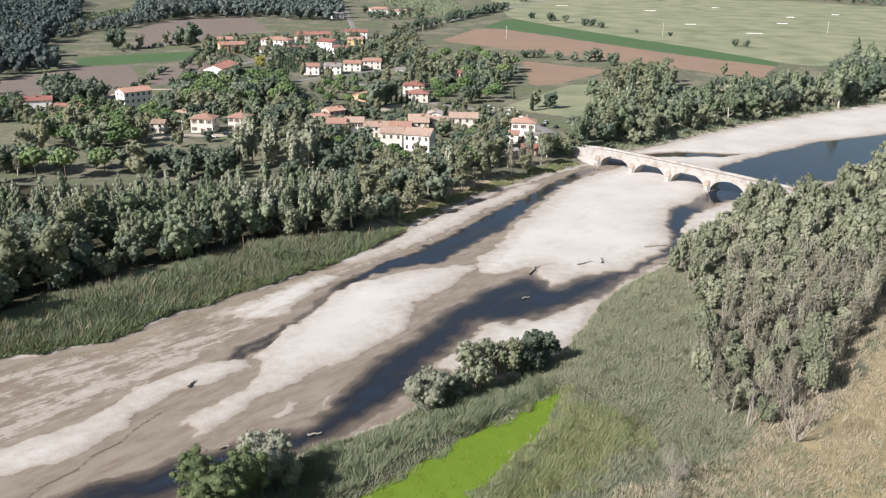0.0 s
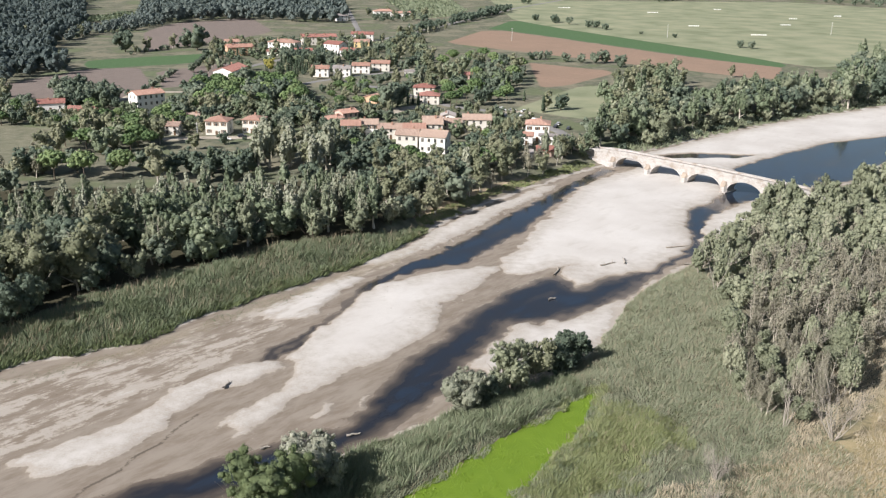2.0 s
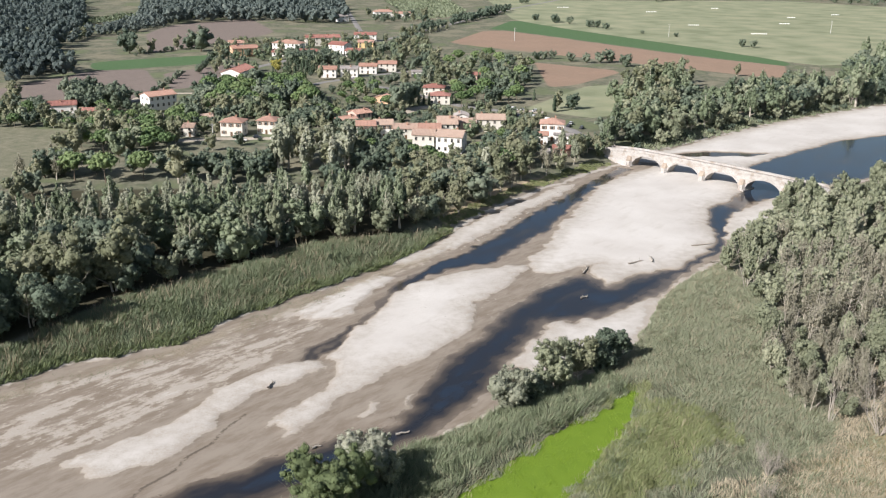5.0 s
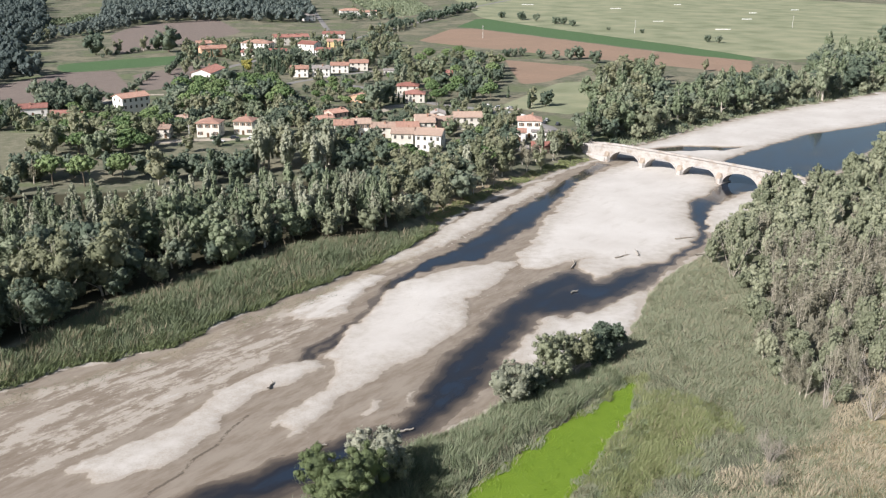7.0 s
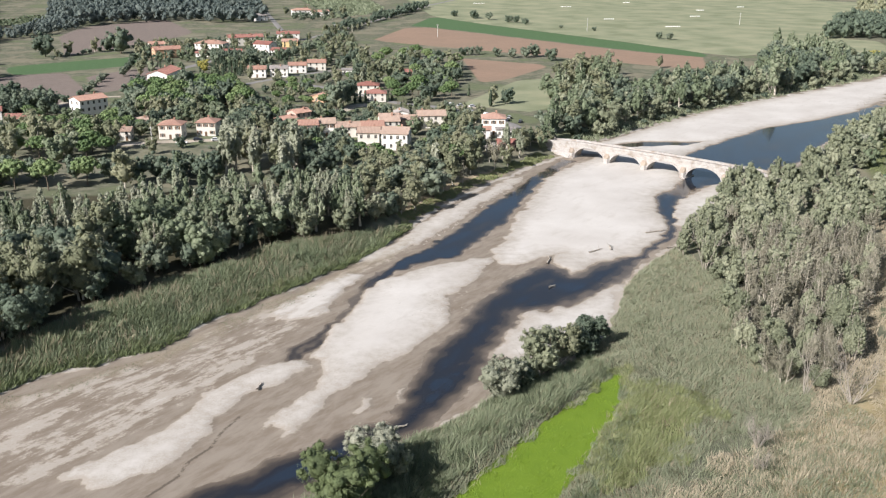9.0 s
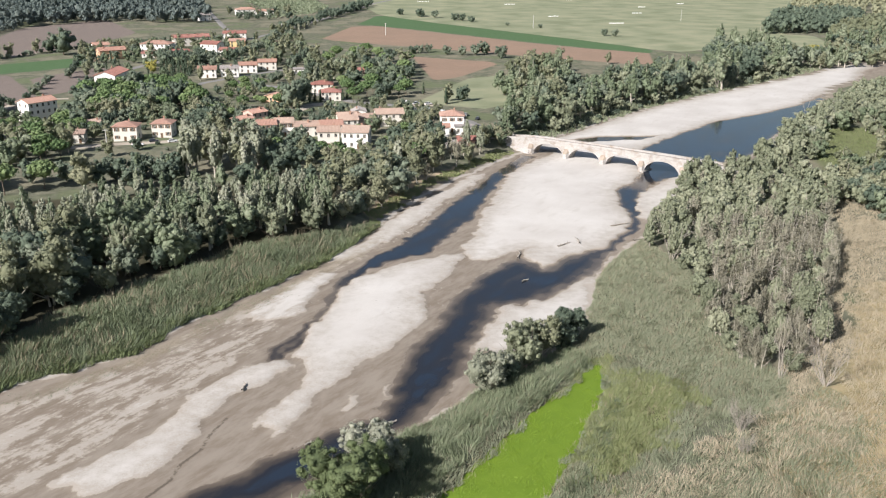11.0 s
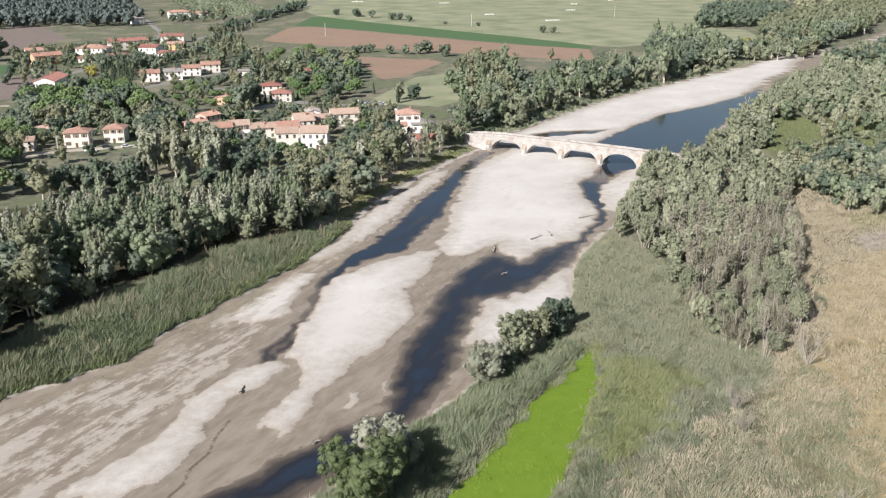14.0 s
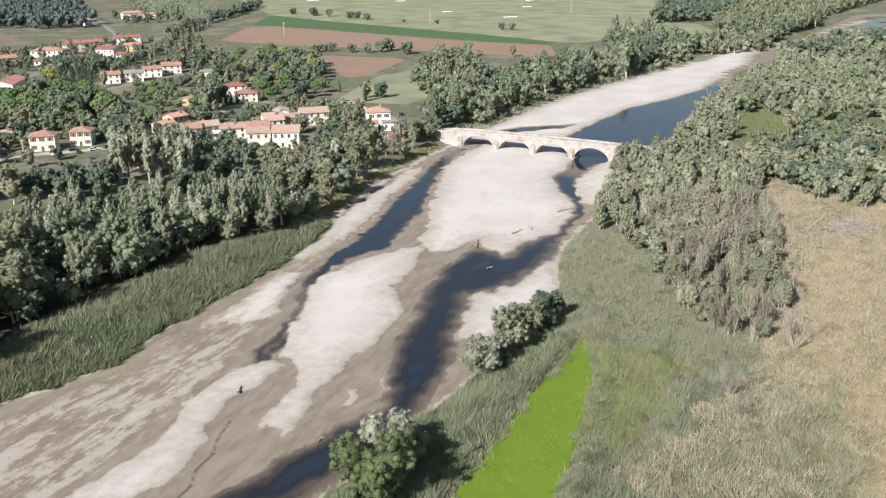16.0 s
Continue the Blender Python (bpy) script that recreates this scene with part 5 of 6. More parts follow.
PAINTS = [plain(n, c, 0.3, 0.5, 0.03, 0.5) for n, c in (("white_car_paint", (0.75, 0.75, 0.75)), ("dark_car_paint", (0.03, 0.035, 0.05)), ("silver_car_paint", (0.45, 0.46, 0.47)), ("red_car_paint", (0.35, 0.04, 0.03)))]
for x, y, turn, p, van in ((-31, 257, -8, 0, True), (-16, 260, 5, 0, False), (-10, 262, -4, 2, False), (-24, 263, 0, 1, False), (130, 277, 60, 1, False), (135, 271, 60, 1, False), (133, 283, 60, 2, False),
                           (112, 324, 0, 0, True), (118, 323, 10, 2, False), (124, 320, 10, 0, False), (106, 321, 80, 0, False), (117, 301, 118, 2, True), (122, 291, 118, 0, True),
                           (40, 150, -30, 0, False), (46, 156, 20, 1, False), (36, 144, 40, 2, False), (52, 163, 40, 0, True)):
    car(x, y, turn, PAINTS[p], ("white", "dark", "silver", "red")[p] + (" van" if van else " car") + " parked beside the village road", van)


def pole(x, y, h):
    root = new("utility_pole")
    root.matrix_basis = pose(x, y, ground_z(x, y) - 0.3)
    tagged(root, "slim grey concrete utility pole standing in a field", "pole", "utility poles")
    verts, faces = [], []
    tube(verts, faces, [(0, 0, 0), (0, 0, h * 0.5), (0, 0, h)], [0.28, 0.24, 0.17], 8)
    part("post", mesh_of("post", verts, faces, MAT_CONCRETE, True), None, root)
    bm = bmesh.new()
    box(bm, -1.2, 1.2, -0.08, 0.08, h - 0.9, h - 0.72)
    part("crossbar", bm, MAT_CONCRETE, root)


for x, y, h in ((200, 694, 12), (365, 726, 13), (106, 715, 12), (-44, 262, 8), (560, 760, 13)):
    pole(x, y, h)


def bale_row(x, y, dx, dy, n):
    for k in range(n):
        bx, by = x + dx * k, y + dy * k
        if not BALES:
            bm = bmesh.new()
            bmesh.ops.create_cone(bm, cap_ends=True, segments=14, radius1=0.6, radius2=0.6, depth=1.2, matrix=pose(0, 0, 0.57, 90, 0, 0))
            bmesh.ops.bevel(bm, geom=bm.edges[:], offset=0.12, segments=1, affect="EDGES")
            root = new("wrapped_bale")
            part("bale", bm, MAT_WRAP, root)
            tagged(root, "white plastic-wrapped round bale lying on pasture", "bale", "rows of wrapped bales")
            root.matrix_basis = pose(bx, by, ground_z(bx, by), 0, 0, 10)
            BALES.append(root)
        else:
            copy_thing(BALES[0], pose(bx, by, ground_z(bx, by), 0, 0, (k * 37) % 60))


BALES = []
for x, y, n in ((366, 1135, 8), (466, 1052, 7), (441, 853, 6), (560, 868, 6), (466, 750, 8), (708, 1006, 5), (620, 960, 5), (590, 1120, 5)):
    bale_row(x, y, 2.1, -0.25, n)


# ---- more trees: village, fields and distance ----
PINE, BROAD, OLIVE, POP, SIL, CYP, WIL, YWIL, WITH, YEL, SHR, LIN, TALL, HOLM = ("umbrella_pine_tree", "broadleaf_tree", "olive_green_tree", "poplar_tree", "silver_poplar_tree",
                                                                     "cypress_tree", "willow_tree", "young_willow_tree", "withered_tree", "yellow_tree", "shrub", "linden_tree", "tall_willow_tree", "holm_oak_tree")
wood([(-57, 345), (-58, 410), (-1, 430), (4, 350), (-15, 330), (-35, 337)], [PINE, PINE, PINE, BROAD], 8.5, 0.85, 1.15, 31)
wood([(-104, 232), (-104, 252), (-98, 290), (-70, 276), (-58, 250), (-62, 238), (-80, 226)], [PINE, OLIVE, LIN, PINE, OLIVE], 8.0, 0.85, 1.15, 32)
wood([(-140, 128), (-140, 186), (-112, 192), (-98, 176), (-98, 140)], [HOLM, OLIVE, SHR], 10.5, 0.7, 1.0, 33)
wood([(-112, 196), (-104, 226), (-96, 226), (-96, 190)], [WITH, OLIVE, BROAD], 6.5, 0.8, 1.1, 92)
for kind, x, y, size in ((PINE, -90, 190, 1.15), (PINE, -78, 185, 1.2), (PINE, -65, 190, 1.1), (BROAD, -84, 200, 0.8), (BROAD, -70, 200, 0.8), (OLIVE, -51, 182, 1.15), (BROAD, -47, 190, 0.8), (BROAD, -40, 196, 0.85), (BROAD, -32, 194, 0.7),
                         (BROAD, -58, 200, 0.7), (PINE, -98, 205, 0.9)):
    tree(kind, x, y, size, random.Random(int(abs(x) * 3 + y)))
wood([(-50, 302), (-46, 345), (-20, 330), (4, 322), (14, 300), (2, 282), (-10, 288), (-26, 292)], [LIN, OLIVE, BROAD, LIN], 7.5, 0.65, 0.95, 93)
wood([(-66, 300), (-60, 325), (-52, 330), (-52, 308)], [BROAD, PINE, OLIVE], 7.0, 0.7, 0.95, 94)
for kind, x, y, size in ((POP, 121, 217.5, 0.62), (LIN, 125.5, 214.5, 0.55), (OLIVE, 117, 221, 0.6), (BROAD, 127, 226, 0.6), (LIN, 131, 223, 0.75), (POP, 134, 231, 0.9)):
    tree(kind, x, y, size, random.Random(int(x * 5 + y)))
wood([(-124, 345), (-133, 392), (-99, 366), (-94, 344)], [BROAD], 9, 0.8, 1.1, 34)
wood([(-150, 300), (-164, 387), (-141, 350), (-128, 322), (-113, 300), (-104, 290)], [HOLM, OLIVE], 8.5, 0.6, 0.85, 35)
wood([(-68, 288), (-70, 300), (-60, 306), (-48, 290), (-58, 284)], [HOLM, PINE, OLIVE], 8, 0.55, 0.8, 36)
wood([(12, 240), (30, 242), (38, 226), (46, 206), (66, 202), (82, 246), (100, 232), (98, 207), (74, 184), (40, 172), (19, 184)], [BROAD, OLIVE, BROAD, PINE], 8.0, 0.6, 0.85, 37)
wood([(-14, 190), (-12, 222), (16, 212), (14, 178)], [SIL, SIL, OLIVE], 7.5, 1.15, 1.4, 38)
wood([(-36, 180), (-30, 205), (-16, 205), (-18, 178)], [POP, BROAD], 7.5, 0.7, 0.95, 39)
wood([(-48, 140), (-44, 168), (10, 172), (30, 165), (20, 146)], [POP, SIL, BROAD], 9, 0.6, 0.85, 40)
wood([(33, 300), (36, 324), (46, 330), (46, 306)], [HOLM, OLIVE], 6, 0.45, 0.65, 41)
wood([(56, 296), (72, 305), (74, 292), (60, 284)], [HOLM, OLIVE], 5.5, 0.5, 0.7, 42)
wood([(82, 330), (92, 400), (132, 408), (120, 345), (106, 340), (98, 352)], [PINE, PINE, BROAD], 10.0, 0.75, 1.0, 43)
wood([(80, 402), (100, 530), (150, 545), (160, 470), (148, 420), (127, 395), (96, 405)], [HOLM, OLIVE, LIN, PINE], 13.0, 0.8, 1.2, 44)
wood([(63, 500), (88, 700), (110, 740), (105, 560), (85, 450)], [HOLM, OLIVE, LIN], 12, 0.7, 1.05, 45)
wood([(134, 230), (148, 242), (162, 272), (172, 330), (204, 392), (245, 430), (250, 400), (205, 320), (176, 264), (150, 244)], [POP, LIN, POP, OLIVE], 10.0, 1.0, 1.35, 46)
wood([(-10, 520), (-11, 570), (30, 560), (46, 555), (45, 545), (11, 523)], [CYP, CYP, BROAD], 5.6, 0.6, 0.85, 47)
wood([(-12, 478), (-10, 520), (10, 520), (8, 470)], [CYP], 4.6, 0.65, 0.9, 48)
wood([(-34, 590), (-30, 640), (60, 720), (70, 640), (40, 620), (0, 640)], [HOLM, OLIVE, LIN], 12, 0.55, 0.8, 49)
wood([(-70, 480), (-64, 640), (-40, 660), (-30, 600), (-60, 540)], [HOLM, OLIVE], 14, 0.6, 0.8, 64)
wood([(-10, 280), (-8, 340), (24, 380), (40, 380), (20, 310), (10, 270)], [OLIVE, HOLM, SHR], 13, 0.5, 0.75, 65)
wood([(92, 270), (86, 300), (100, 318), (112, 290), (108, 262)], [HOLM, OLIVE], 9, 0.5, 0.7, 66)
wood([(108, 735), (160, 822), (164, 818), (114, 728)], [SIL, OLIVE], 8, 0.45, 0.6, 51)
wood([(-128, 593), (-103, 635), (-68, 668), (-66, 662), (-100, 628), (-126, 586)], [SHR, OLIVE, SHR, BROAD], 6, 0.5, 1.2, 70)
far_wood([(-191, 670), (-186, 733), (-158, 775), (-130, 839), (-164, 881), (-183, 800), (-200, 720)], 9, 0.6, 1.0, 72, "trees and bushes below the vineyard", "holm", cap=90)
wood([(8, 244), (24, 250), (34, 250), (32, 240), (10, 238)], [BROAD, OLIVE], 6.5, 0.5, 0.7, 73)
wood([(-56, 250), (-42, 256), (-12, 262), (0, 255), (-4, 240), (-30, 236), (-52, 240)], [SHR, OLIVE, BROAD], 12, 0.45, 0.65, 74)
wood([(108, 216), (122, 212), (130, 218), (134, 228), (122, 228), (112, 224)], [BROAD, OLIVE, POP], 6.0, 0.5, 0.75, 75)
wood([(-10, 400), (20, 430), (70, 470), (72, 450), (30, 400), (0, 380)], [HOLM, OLIVE, SHR], 15, 0.5, 0.8, 76)
far_wood([(100, 745), (280, 1085), (289, 1080), (110, 738)], 8, 0.6, 1.0, 50, "dark hedge of trees along a country road", cap=80)
far_wood([(-176, 435), (-330, 900), (-391, 1179), (-289, 1206), (-215, 860), (-193, 600), (-152, 484)], 9, 0.8, 1.5, 52, "dark green wood on the valley side", "holm", cap=520)
far_wood([(-159, 830), (-194, 1117), (-120, 1300), (60, 1420), (60, 900), (36, 870), (-40, 905), (-110, 890)], 11, 0.9, 1.6, 53, "dense dark wood behind the village", "holm", cap=420)
far_wood([(-290, 1210), (-391, 1180), (-600, 1700), (200, 2000), (60, 1420), (-120, 1320)], 22, 1.0, 1.6, 54, "hazy dark wood on the far slope", "holm", cap=120)
far_wood([(547, 1266), (673, 1548), (900, 1800), (760, 1500), (630, 1311)], 13, 0.8, 1.2, 55, "dark wood at the edge of pasture", cap=110)
far_wood([(861, 1438), (859, 1180), (1150, 1300), (1300, 1800), (1073, 1722)], 17, 0.9, 1.3, 56, "far belt of trees beyond pasture", cap=150)
wood([(345, 368), (352, 400), (440, 510), (462, 490), (462, 440), (448, 424)], [HOLM, POP, LIN, HOLM], 12, 1.1, 1.5, 57, cap=70)
wood([(505, 440), (510, 462), (545, 488), (610, 510), (690, 540), (680, 510), (590, 462), (540, 446)], [HOLM, HOLM, LIN, POP], 9.5, 1.1, 1.5, 87, cap=70)
far_wood([(560, 610), (600, 660), (700, 760), (790, 760), (720, 660), (620, 600)], 11, 1.0, 1.5, 88, "dark trees round a small meadow", cap=110)
far_wood([(560, 520), (657, 612), (824, 700), (1013, 780), (1100, 760), (808, 600), (640, 490)], 11, 1.0, 1.5, 58, "dense wood along the upper river", "olive", cap=200)
far_wood([(1013, 790), (840, 720), (690, 740), (900, 1000), (1200, 1000)], 18, 1.0, 1.4, 59, "dark wood beyond the upper river", "olive", cap=140)
wood([(298, 202), (330, 236), (356, 262), (425, 312), (500, 358), (600, 372), (560, 310), (440, 215), (350, 155), (322, 168)], [WIL, WIL, TALL, WIL, LIN], 8.6, 0.7, 1.05, 60, cap=230)
wood([(470, 354), (520, 374), (605, 394), (640, 372), (500, 335)], [WIL, BROAD, WIL], 9, 1.0, 1.4, 90)
far_wood([(600, 375), (760, 430), (900, 500), (900, 300), (560, 310)], 14, 0.9, 1.3, 67, "grey-green wood on the far river bank", "willow", cap=160)
wood([(222, 112), (243, 132), (262, 124), (282, 112), (250, 72), (227, 66), (206, 64), (214, 92)], [TALL, LIN, OLIVE, WITH, WIL, BROAD], 5.8, 0.62, 0.95, 61)
wood([(268, 118), (284, 160), (300, 176), (330, 176), (345, 150), (312, 120), (290, 96), (272, 90)], [WITH, OLIVE, SHR, LIN, YWIL], 8.0, 0.6, 0.95, 95)
wood([(200, 66), (214, 76), (240, 72), (226, 48), (212, 44)], [LIN, TALL, BROAD, SHR], 6.0, 0.6, 0.9, 96)
wood([(424, 398), (455, 402), (503, 400), (560, 440), (604, 478), (600, 500), (540, 470), (500, 440), (440, 420)], [HOLM, OLIVE, LIN, POP], 8.5, 0.9, 1.3, 97)
for x, y, s in ((214, 88, 0.9), (220, 90, 0.85), (209, 94, 0.9), (225, 96, 0.8)):
    tree(WIL, x, y, s, random.Random(int(x)))
far_wood([(440, 230), (600, 310), (760, 330), (620, 200), (460, 150)], 24, 0.7, 1.1, 63, "scattered trees in the far flood plain", "willow", cap=60)
for kind, x, y, s in ((BROAD, -133, 604, 1.6), (BROAD, -79, 616, 1.7), (BROAD, 50, 332, 1.25), (BROAD, 56, 340, 1.2), (SHR, 279, 923, 2.2), (BROAD, 293, 888, 0.85), (BROAD, 305, 869, 0.75),
                      (SHR, 318, 837, 2.2), (BROAD, 324, 829, 0.7), (SHR, 327, 807, 2.0), (BROAD, 398, 634, 0.6), (BROAD, 405, 627, 0.6), (BROAD, 334, 1217, 1.0), (BROAD, 341, 1217, 0.8), (SHR, 185, 553, 1.8),
                      (BROAD, 191, 553, 0.6), (BROAD, 198, 554, 0.6), (BROAD, 208, 537, 0.65), (BROAD, 218, 528, 0.65), (BROAD, 229, 528, 0.75), (BROAD, 237, 529, 0.9), (BROAD, 241, 504, 0.85),
                      (OLIVE, 253, 483, 0.5), (OLIVE, 303, 448, 0.7), (CYP, 132, 355, 0.8), (CYP, 134, 319, 1.0), (CYP, 135, 321, 1.0), (OLIVE, 139, 330, 0.8), (BROAD, 146, 326, 0.8), (WITH, 161, 509, 1.1),
                      (SIL, 78, 401, 1.1), (YEL, 482, 446, 1.2), (YEL, -17, 486, 1.2), (POP, 326, 338, 1.7), (POP, 330, 345, 1.6), (SHR, -95, 386, 1.2), (SHR, -88, 402, 1.3), (SHR, -86, 420, 1.3), (SHR, -84, 440, 1.3),
                      (SHR, -82, 460, 1.3), (SHR, -81, 476, 1.2), (SHR, 300, 900, 1.4), (SHR, 350, 760, 1.0), (SHR, 372, 724, 1.2), (PINE, 66, 240, 0.75), (BROAD, 38, 240, 0.7),
                      (CYP, 60, 348, 0.75), (CYP, 63, 348, 0.8), (CYP, 66, 348, 0.75), (CYP, 69, 347, 0.8), (CYP, 82, 348, 0.7), (CYP, 85, 350, 0.7)):
    tree(kind, x, y, s, random.Random(int(abs(x) * 13 + y)))


def garden_trees(poly, kinds, gap, lo, hi, seed, cap=120):
    """Trees and bushes between houses and roads."""
    rng = random.Random(seed)
    for x, y in scatter(poly, gap, rng, 0.0, cap):
        if any(math.hypot(x - a[0] + math.sin(radians(a[2])) * a[4] / 2, y - a[1] - math.cos(radians(a[2])) * a[4] / 2) < max(a[3], a[4]) * 0.5 + 2.5 for a in HOUSES):
            continue
        if any(abs((x - a[0]) - (y - a[1]) * 0.12) < a[3] * 0.5 and -9 < y - a[1] < 0 for a in HOUSES):
            continue
        if any(inside_strip(x, y, p) for p in ROADS):
            continue
        tree(rng.choice(kinds), x, y, rng.uniform(lo, hi), rng)


def inside_strip(x, y, pts, clear=6.0):
    for (ax, ay), (bx, by) in zip(pts, pts[1:]):
        t = min(1, max(0, ((x - ax) * (bx - ax) + (y - ay) * (by - ay)) / ((bx - ax) ** 2 + (by - ay) ** 2)))
        if math.hypot(x - ax - t * (bx - ax), y - ay - t * (by - ay)) < clear:
            return True
    return False


garden_trees([(-70, 262), (-60, 300), (-30, 320), (10, 300), (20, 320), (90, 320), (128, 300), (128, 250), (100, 236), (60, 262), (20, 262), (0, 262)], [LIN, OLIVE, SHR, HOLM, CYP], 5.4, 0.45, 0.75, 81, 150)
garden_trees([(-5, 300), (0, 380), (40, 420), (90, 440), (80, 330), (40, 300)], [HOLM, OLIVE, SHR, PINE], 7.5, 0.45, 0.8, 82, 100)
garden_trees([(-60, 470), (-66, 660), (80, 720), (80, 500), (10, 440)], [HOLM, OLIVE, SHR, CYP, LIN], 8, 0.5, 0.85, 83, 210)
garden_trees([(-150, 300), (-160, 345), (-60, 345), (-60, 280), (-100, 290)], [LIN, PINE, SHR, HOLM], 6.5, 0.5, 0.8, 84, 80)
garden_trees([(90, 880), (80, 1000), (160, 1010), (150, 900)], [HOLM, OLIVE], 12, 0.6, 0.9, 85, 30)
garden_trees([(-240, 715), (-245, 760), (-190, 750), (-190, 705)], [HOLM, OLIVE], 9, 0.6, 0.9, 86, 20)


# ---- vines, reeds and grasses ----
MAT_REED = leaf_stuff("reed_blades", (0.118, 0.143, 0.086), (0.20, 0.225, 0.142), (0.315, 0.325, 0.228), 0.2, False)
MAT_CANE = leaf_stuff("cane_leaves", (0.1, 0.13, 0.076), (0.185, 0.22, 0.132), (0.33, 0.345, 0.23), 0.2, False)
MAT_STRAW = leaf_stuff("dry_grass_blades", (0.30, 0.262, 0.182), (0.43, 0.372, 0.27), (0.56, 0.488, 0.37), 0.25, False)
MAT_LUSH = leaf_stuff("fresh_grass_blades", (0.13, 0.16, 0.065), (0.20, 0.228, 0.10), (0.29, 0.305, 0.155), 0.15, False)
MAT_WEED = leaf_stuff("water_weed", (0.122, 0.205, 0.02), (0.168, 0.255, 0.027), (0.222, 0.295, 0.043), 0.15, False)
MAT_STALK = leaf_stuff("dead_stalks", (0.25, 0.20, 0.135), (0.34, 0.282, 0.2), (0.44, 0.375, 0.28), 0.2, False)


def blades(name, poly, count, tall, wide, mat, label, seed, lean=0.45, holes=(), category="reeds", soft=2.0, patch=0.0):
    """Leaning blades over an area, in loose tufts."""
    rng = np.random.default_rng(seed)
    xs, ys = [p[0] for p in poly], [p[1] for p in poly]
    x, y = rng.uniform(min(xs) - 2, max(xs) + 2, count * 9), rng.uniform(min(ys) - 2, max(ys) + 2, count * 9)
    d = inside(poly, x, y) + soft * fbm(x, y, 5, seed)
    keep = d > 0
    for hole in holes:
        keep &= inside(hole, x, y) + 2.6 * fbm(x, y, 3.5, seed + 2) < 0.7
    if patch:
        keep &= fbm(x, y, 9, seed + 3) > patch - 0.5 * rng.random(len(x))
    x, y = x[keep][:count], y[keep][:count]
    n = len(x)
    z = land(x, y)[0] - 0.1
    h = tall * rng.uniform(0.5, 1.15, n) * (1 + 0.45 * fbm(x, y, 6, seed + 7) + 0.5 * fbm(x, y, 1.8, seed + 8, 2))
    a = rng.uniform(0, 2 * np.pi, n)
    side = np.stack([np.cos(a), np.sin(a), np.zeros(n)], 1) * (wide * rng.uniform(0.6, 1.4, n))[:, None]
    wind = 0.6 + 5.0 * fbm(x, y, 3.5, 77)
    tip = np.stack([lean * h * (np.cos(wind) + rng.normal(0, 0.6, n)), lean * h * (np.sin(wind) * 0.6 + rng.normal(0, 0.6, n)), h], 1)
    base = np.stack([x, y, z], 1)
    v = np.stack([base - side, base + side, base + tip], 1).reshape(-1, 3)
    f = np.arange(n * 3).reshape(-1, 3)
    return tagged(new(name, mesh_of(name, v, f, mat)), label, category, kind="stuff")


LEFT_REEDS = [(-150, -32), (-120, -14), (-90, 8), (-71, 24), (-61, 32), (-49, 36), (-37, 41), (-24, 55), (-10, 67), (7, 81), (26, 98), (42, 117), (40, 120), (26, 112), (10, 105), (-8, 97), (-24, 82), (-39, 72),
              (-52, 63), (-62, 48), (-71, 38), (-90, 26), (-150, 10)]
blades("cane_bed", LEFT_REEDS, 100000, 1.55, 0.11, MAT_CANE, "dense green cane thicket along the bank", 1, 0.5)
blades("cane_bed", LEFT_REEDS, 6500, 2.6, 0.08, MAT_STALK, "dry tan stalks standing among green canes", 2, 0.4, patch=0.12)
blades("bank_weeds", [(-120, -22), (-71, 20), (-37, 37), (-10, 63), (10, 80), (12, 76), (-6, 58), (-30, 36), (-66, 14), (-110, -26)], 9000, 0.35, 0.08, MAT_CANE, "sparse low weeds on the muddy toe of the bank", 21, 0.6, (), "weeds", 6.0, 0.12)
RIGHT_REEDS = [(-16, -36), (-3, -28), (8, -20), (17, -14), (28, -7), (41, 0), (50, 5), (63, 13), (77, 31), (89, 50), (99, 63), (120, 79), (118, 62), (116, 45), (108, 22), (100, -4), (98, -22), (90, -34), (70, -30),
               (56, -44), (40, -52), (20, -64), (-20, -76)]
FRESH = [(58, -12), (66, -11), (74, -17), (68, -26), (46, -45), (39, -43), (48, -30)]
blades("reed_bed", RIGHT_REEDS, 170000, 1.0, 0.075, MAT_REED, "grey-green reed bed on the low bank", 3, 0.55, (POND, FRESH))
blades("cane_bed", [(-16, -36), (-3, -28), (8, -20), (17, -14), (28, -7), (41, 0), (50, 5), (60, 10), (62, 0), (54, -5), (36, -17), (20, -30), (8, -40), (0, -50), (-14, -60), (-40, -70)], 36000, 1.7, 0.09, MAT_CANE,
       "green cane thicket between river and pond", 4, 0.5, (POND,))
blades("cane_bed", [(56, -8), (62, -4), (60, -14), (52, -22), (42, -36), (30, -48), (22, -58), (26, -60), (38, -48), (50, -34), (58, -22), (64, -12)], 6000, 1.2, 0.09, MAT_CANE, "green cane fringe along the weedy pond", 14, 0.5, (POND,), soft=3.0)
blades("fresh_grass", [(50, -21), (57, -6), (64, 3), (66, -6), (78, -14), (72, -27), (55, -38), (42, -47), (36, -43)], 40000, 1.15, 0.085, MAT_LUSH, "patch of fresh green grass among reeds", 5, 0.6, (POND,), "grass", 9.0, -0.1)
blades("dry_grass", [(34, -120), (48, -76), (64, -58), (78, -48), (88, -38), (100, -30), (120, -13), (142, 12), (173, 44), (206, 60), (230, 60), (190, 0), (150, -60), (120, -110)], 105000, 0.9, 0.085, MAT_STRAW,
       "tan dry grass meadow with seed heads", 6, 0.6, (), "grass", 8.0)
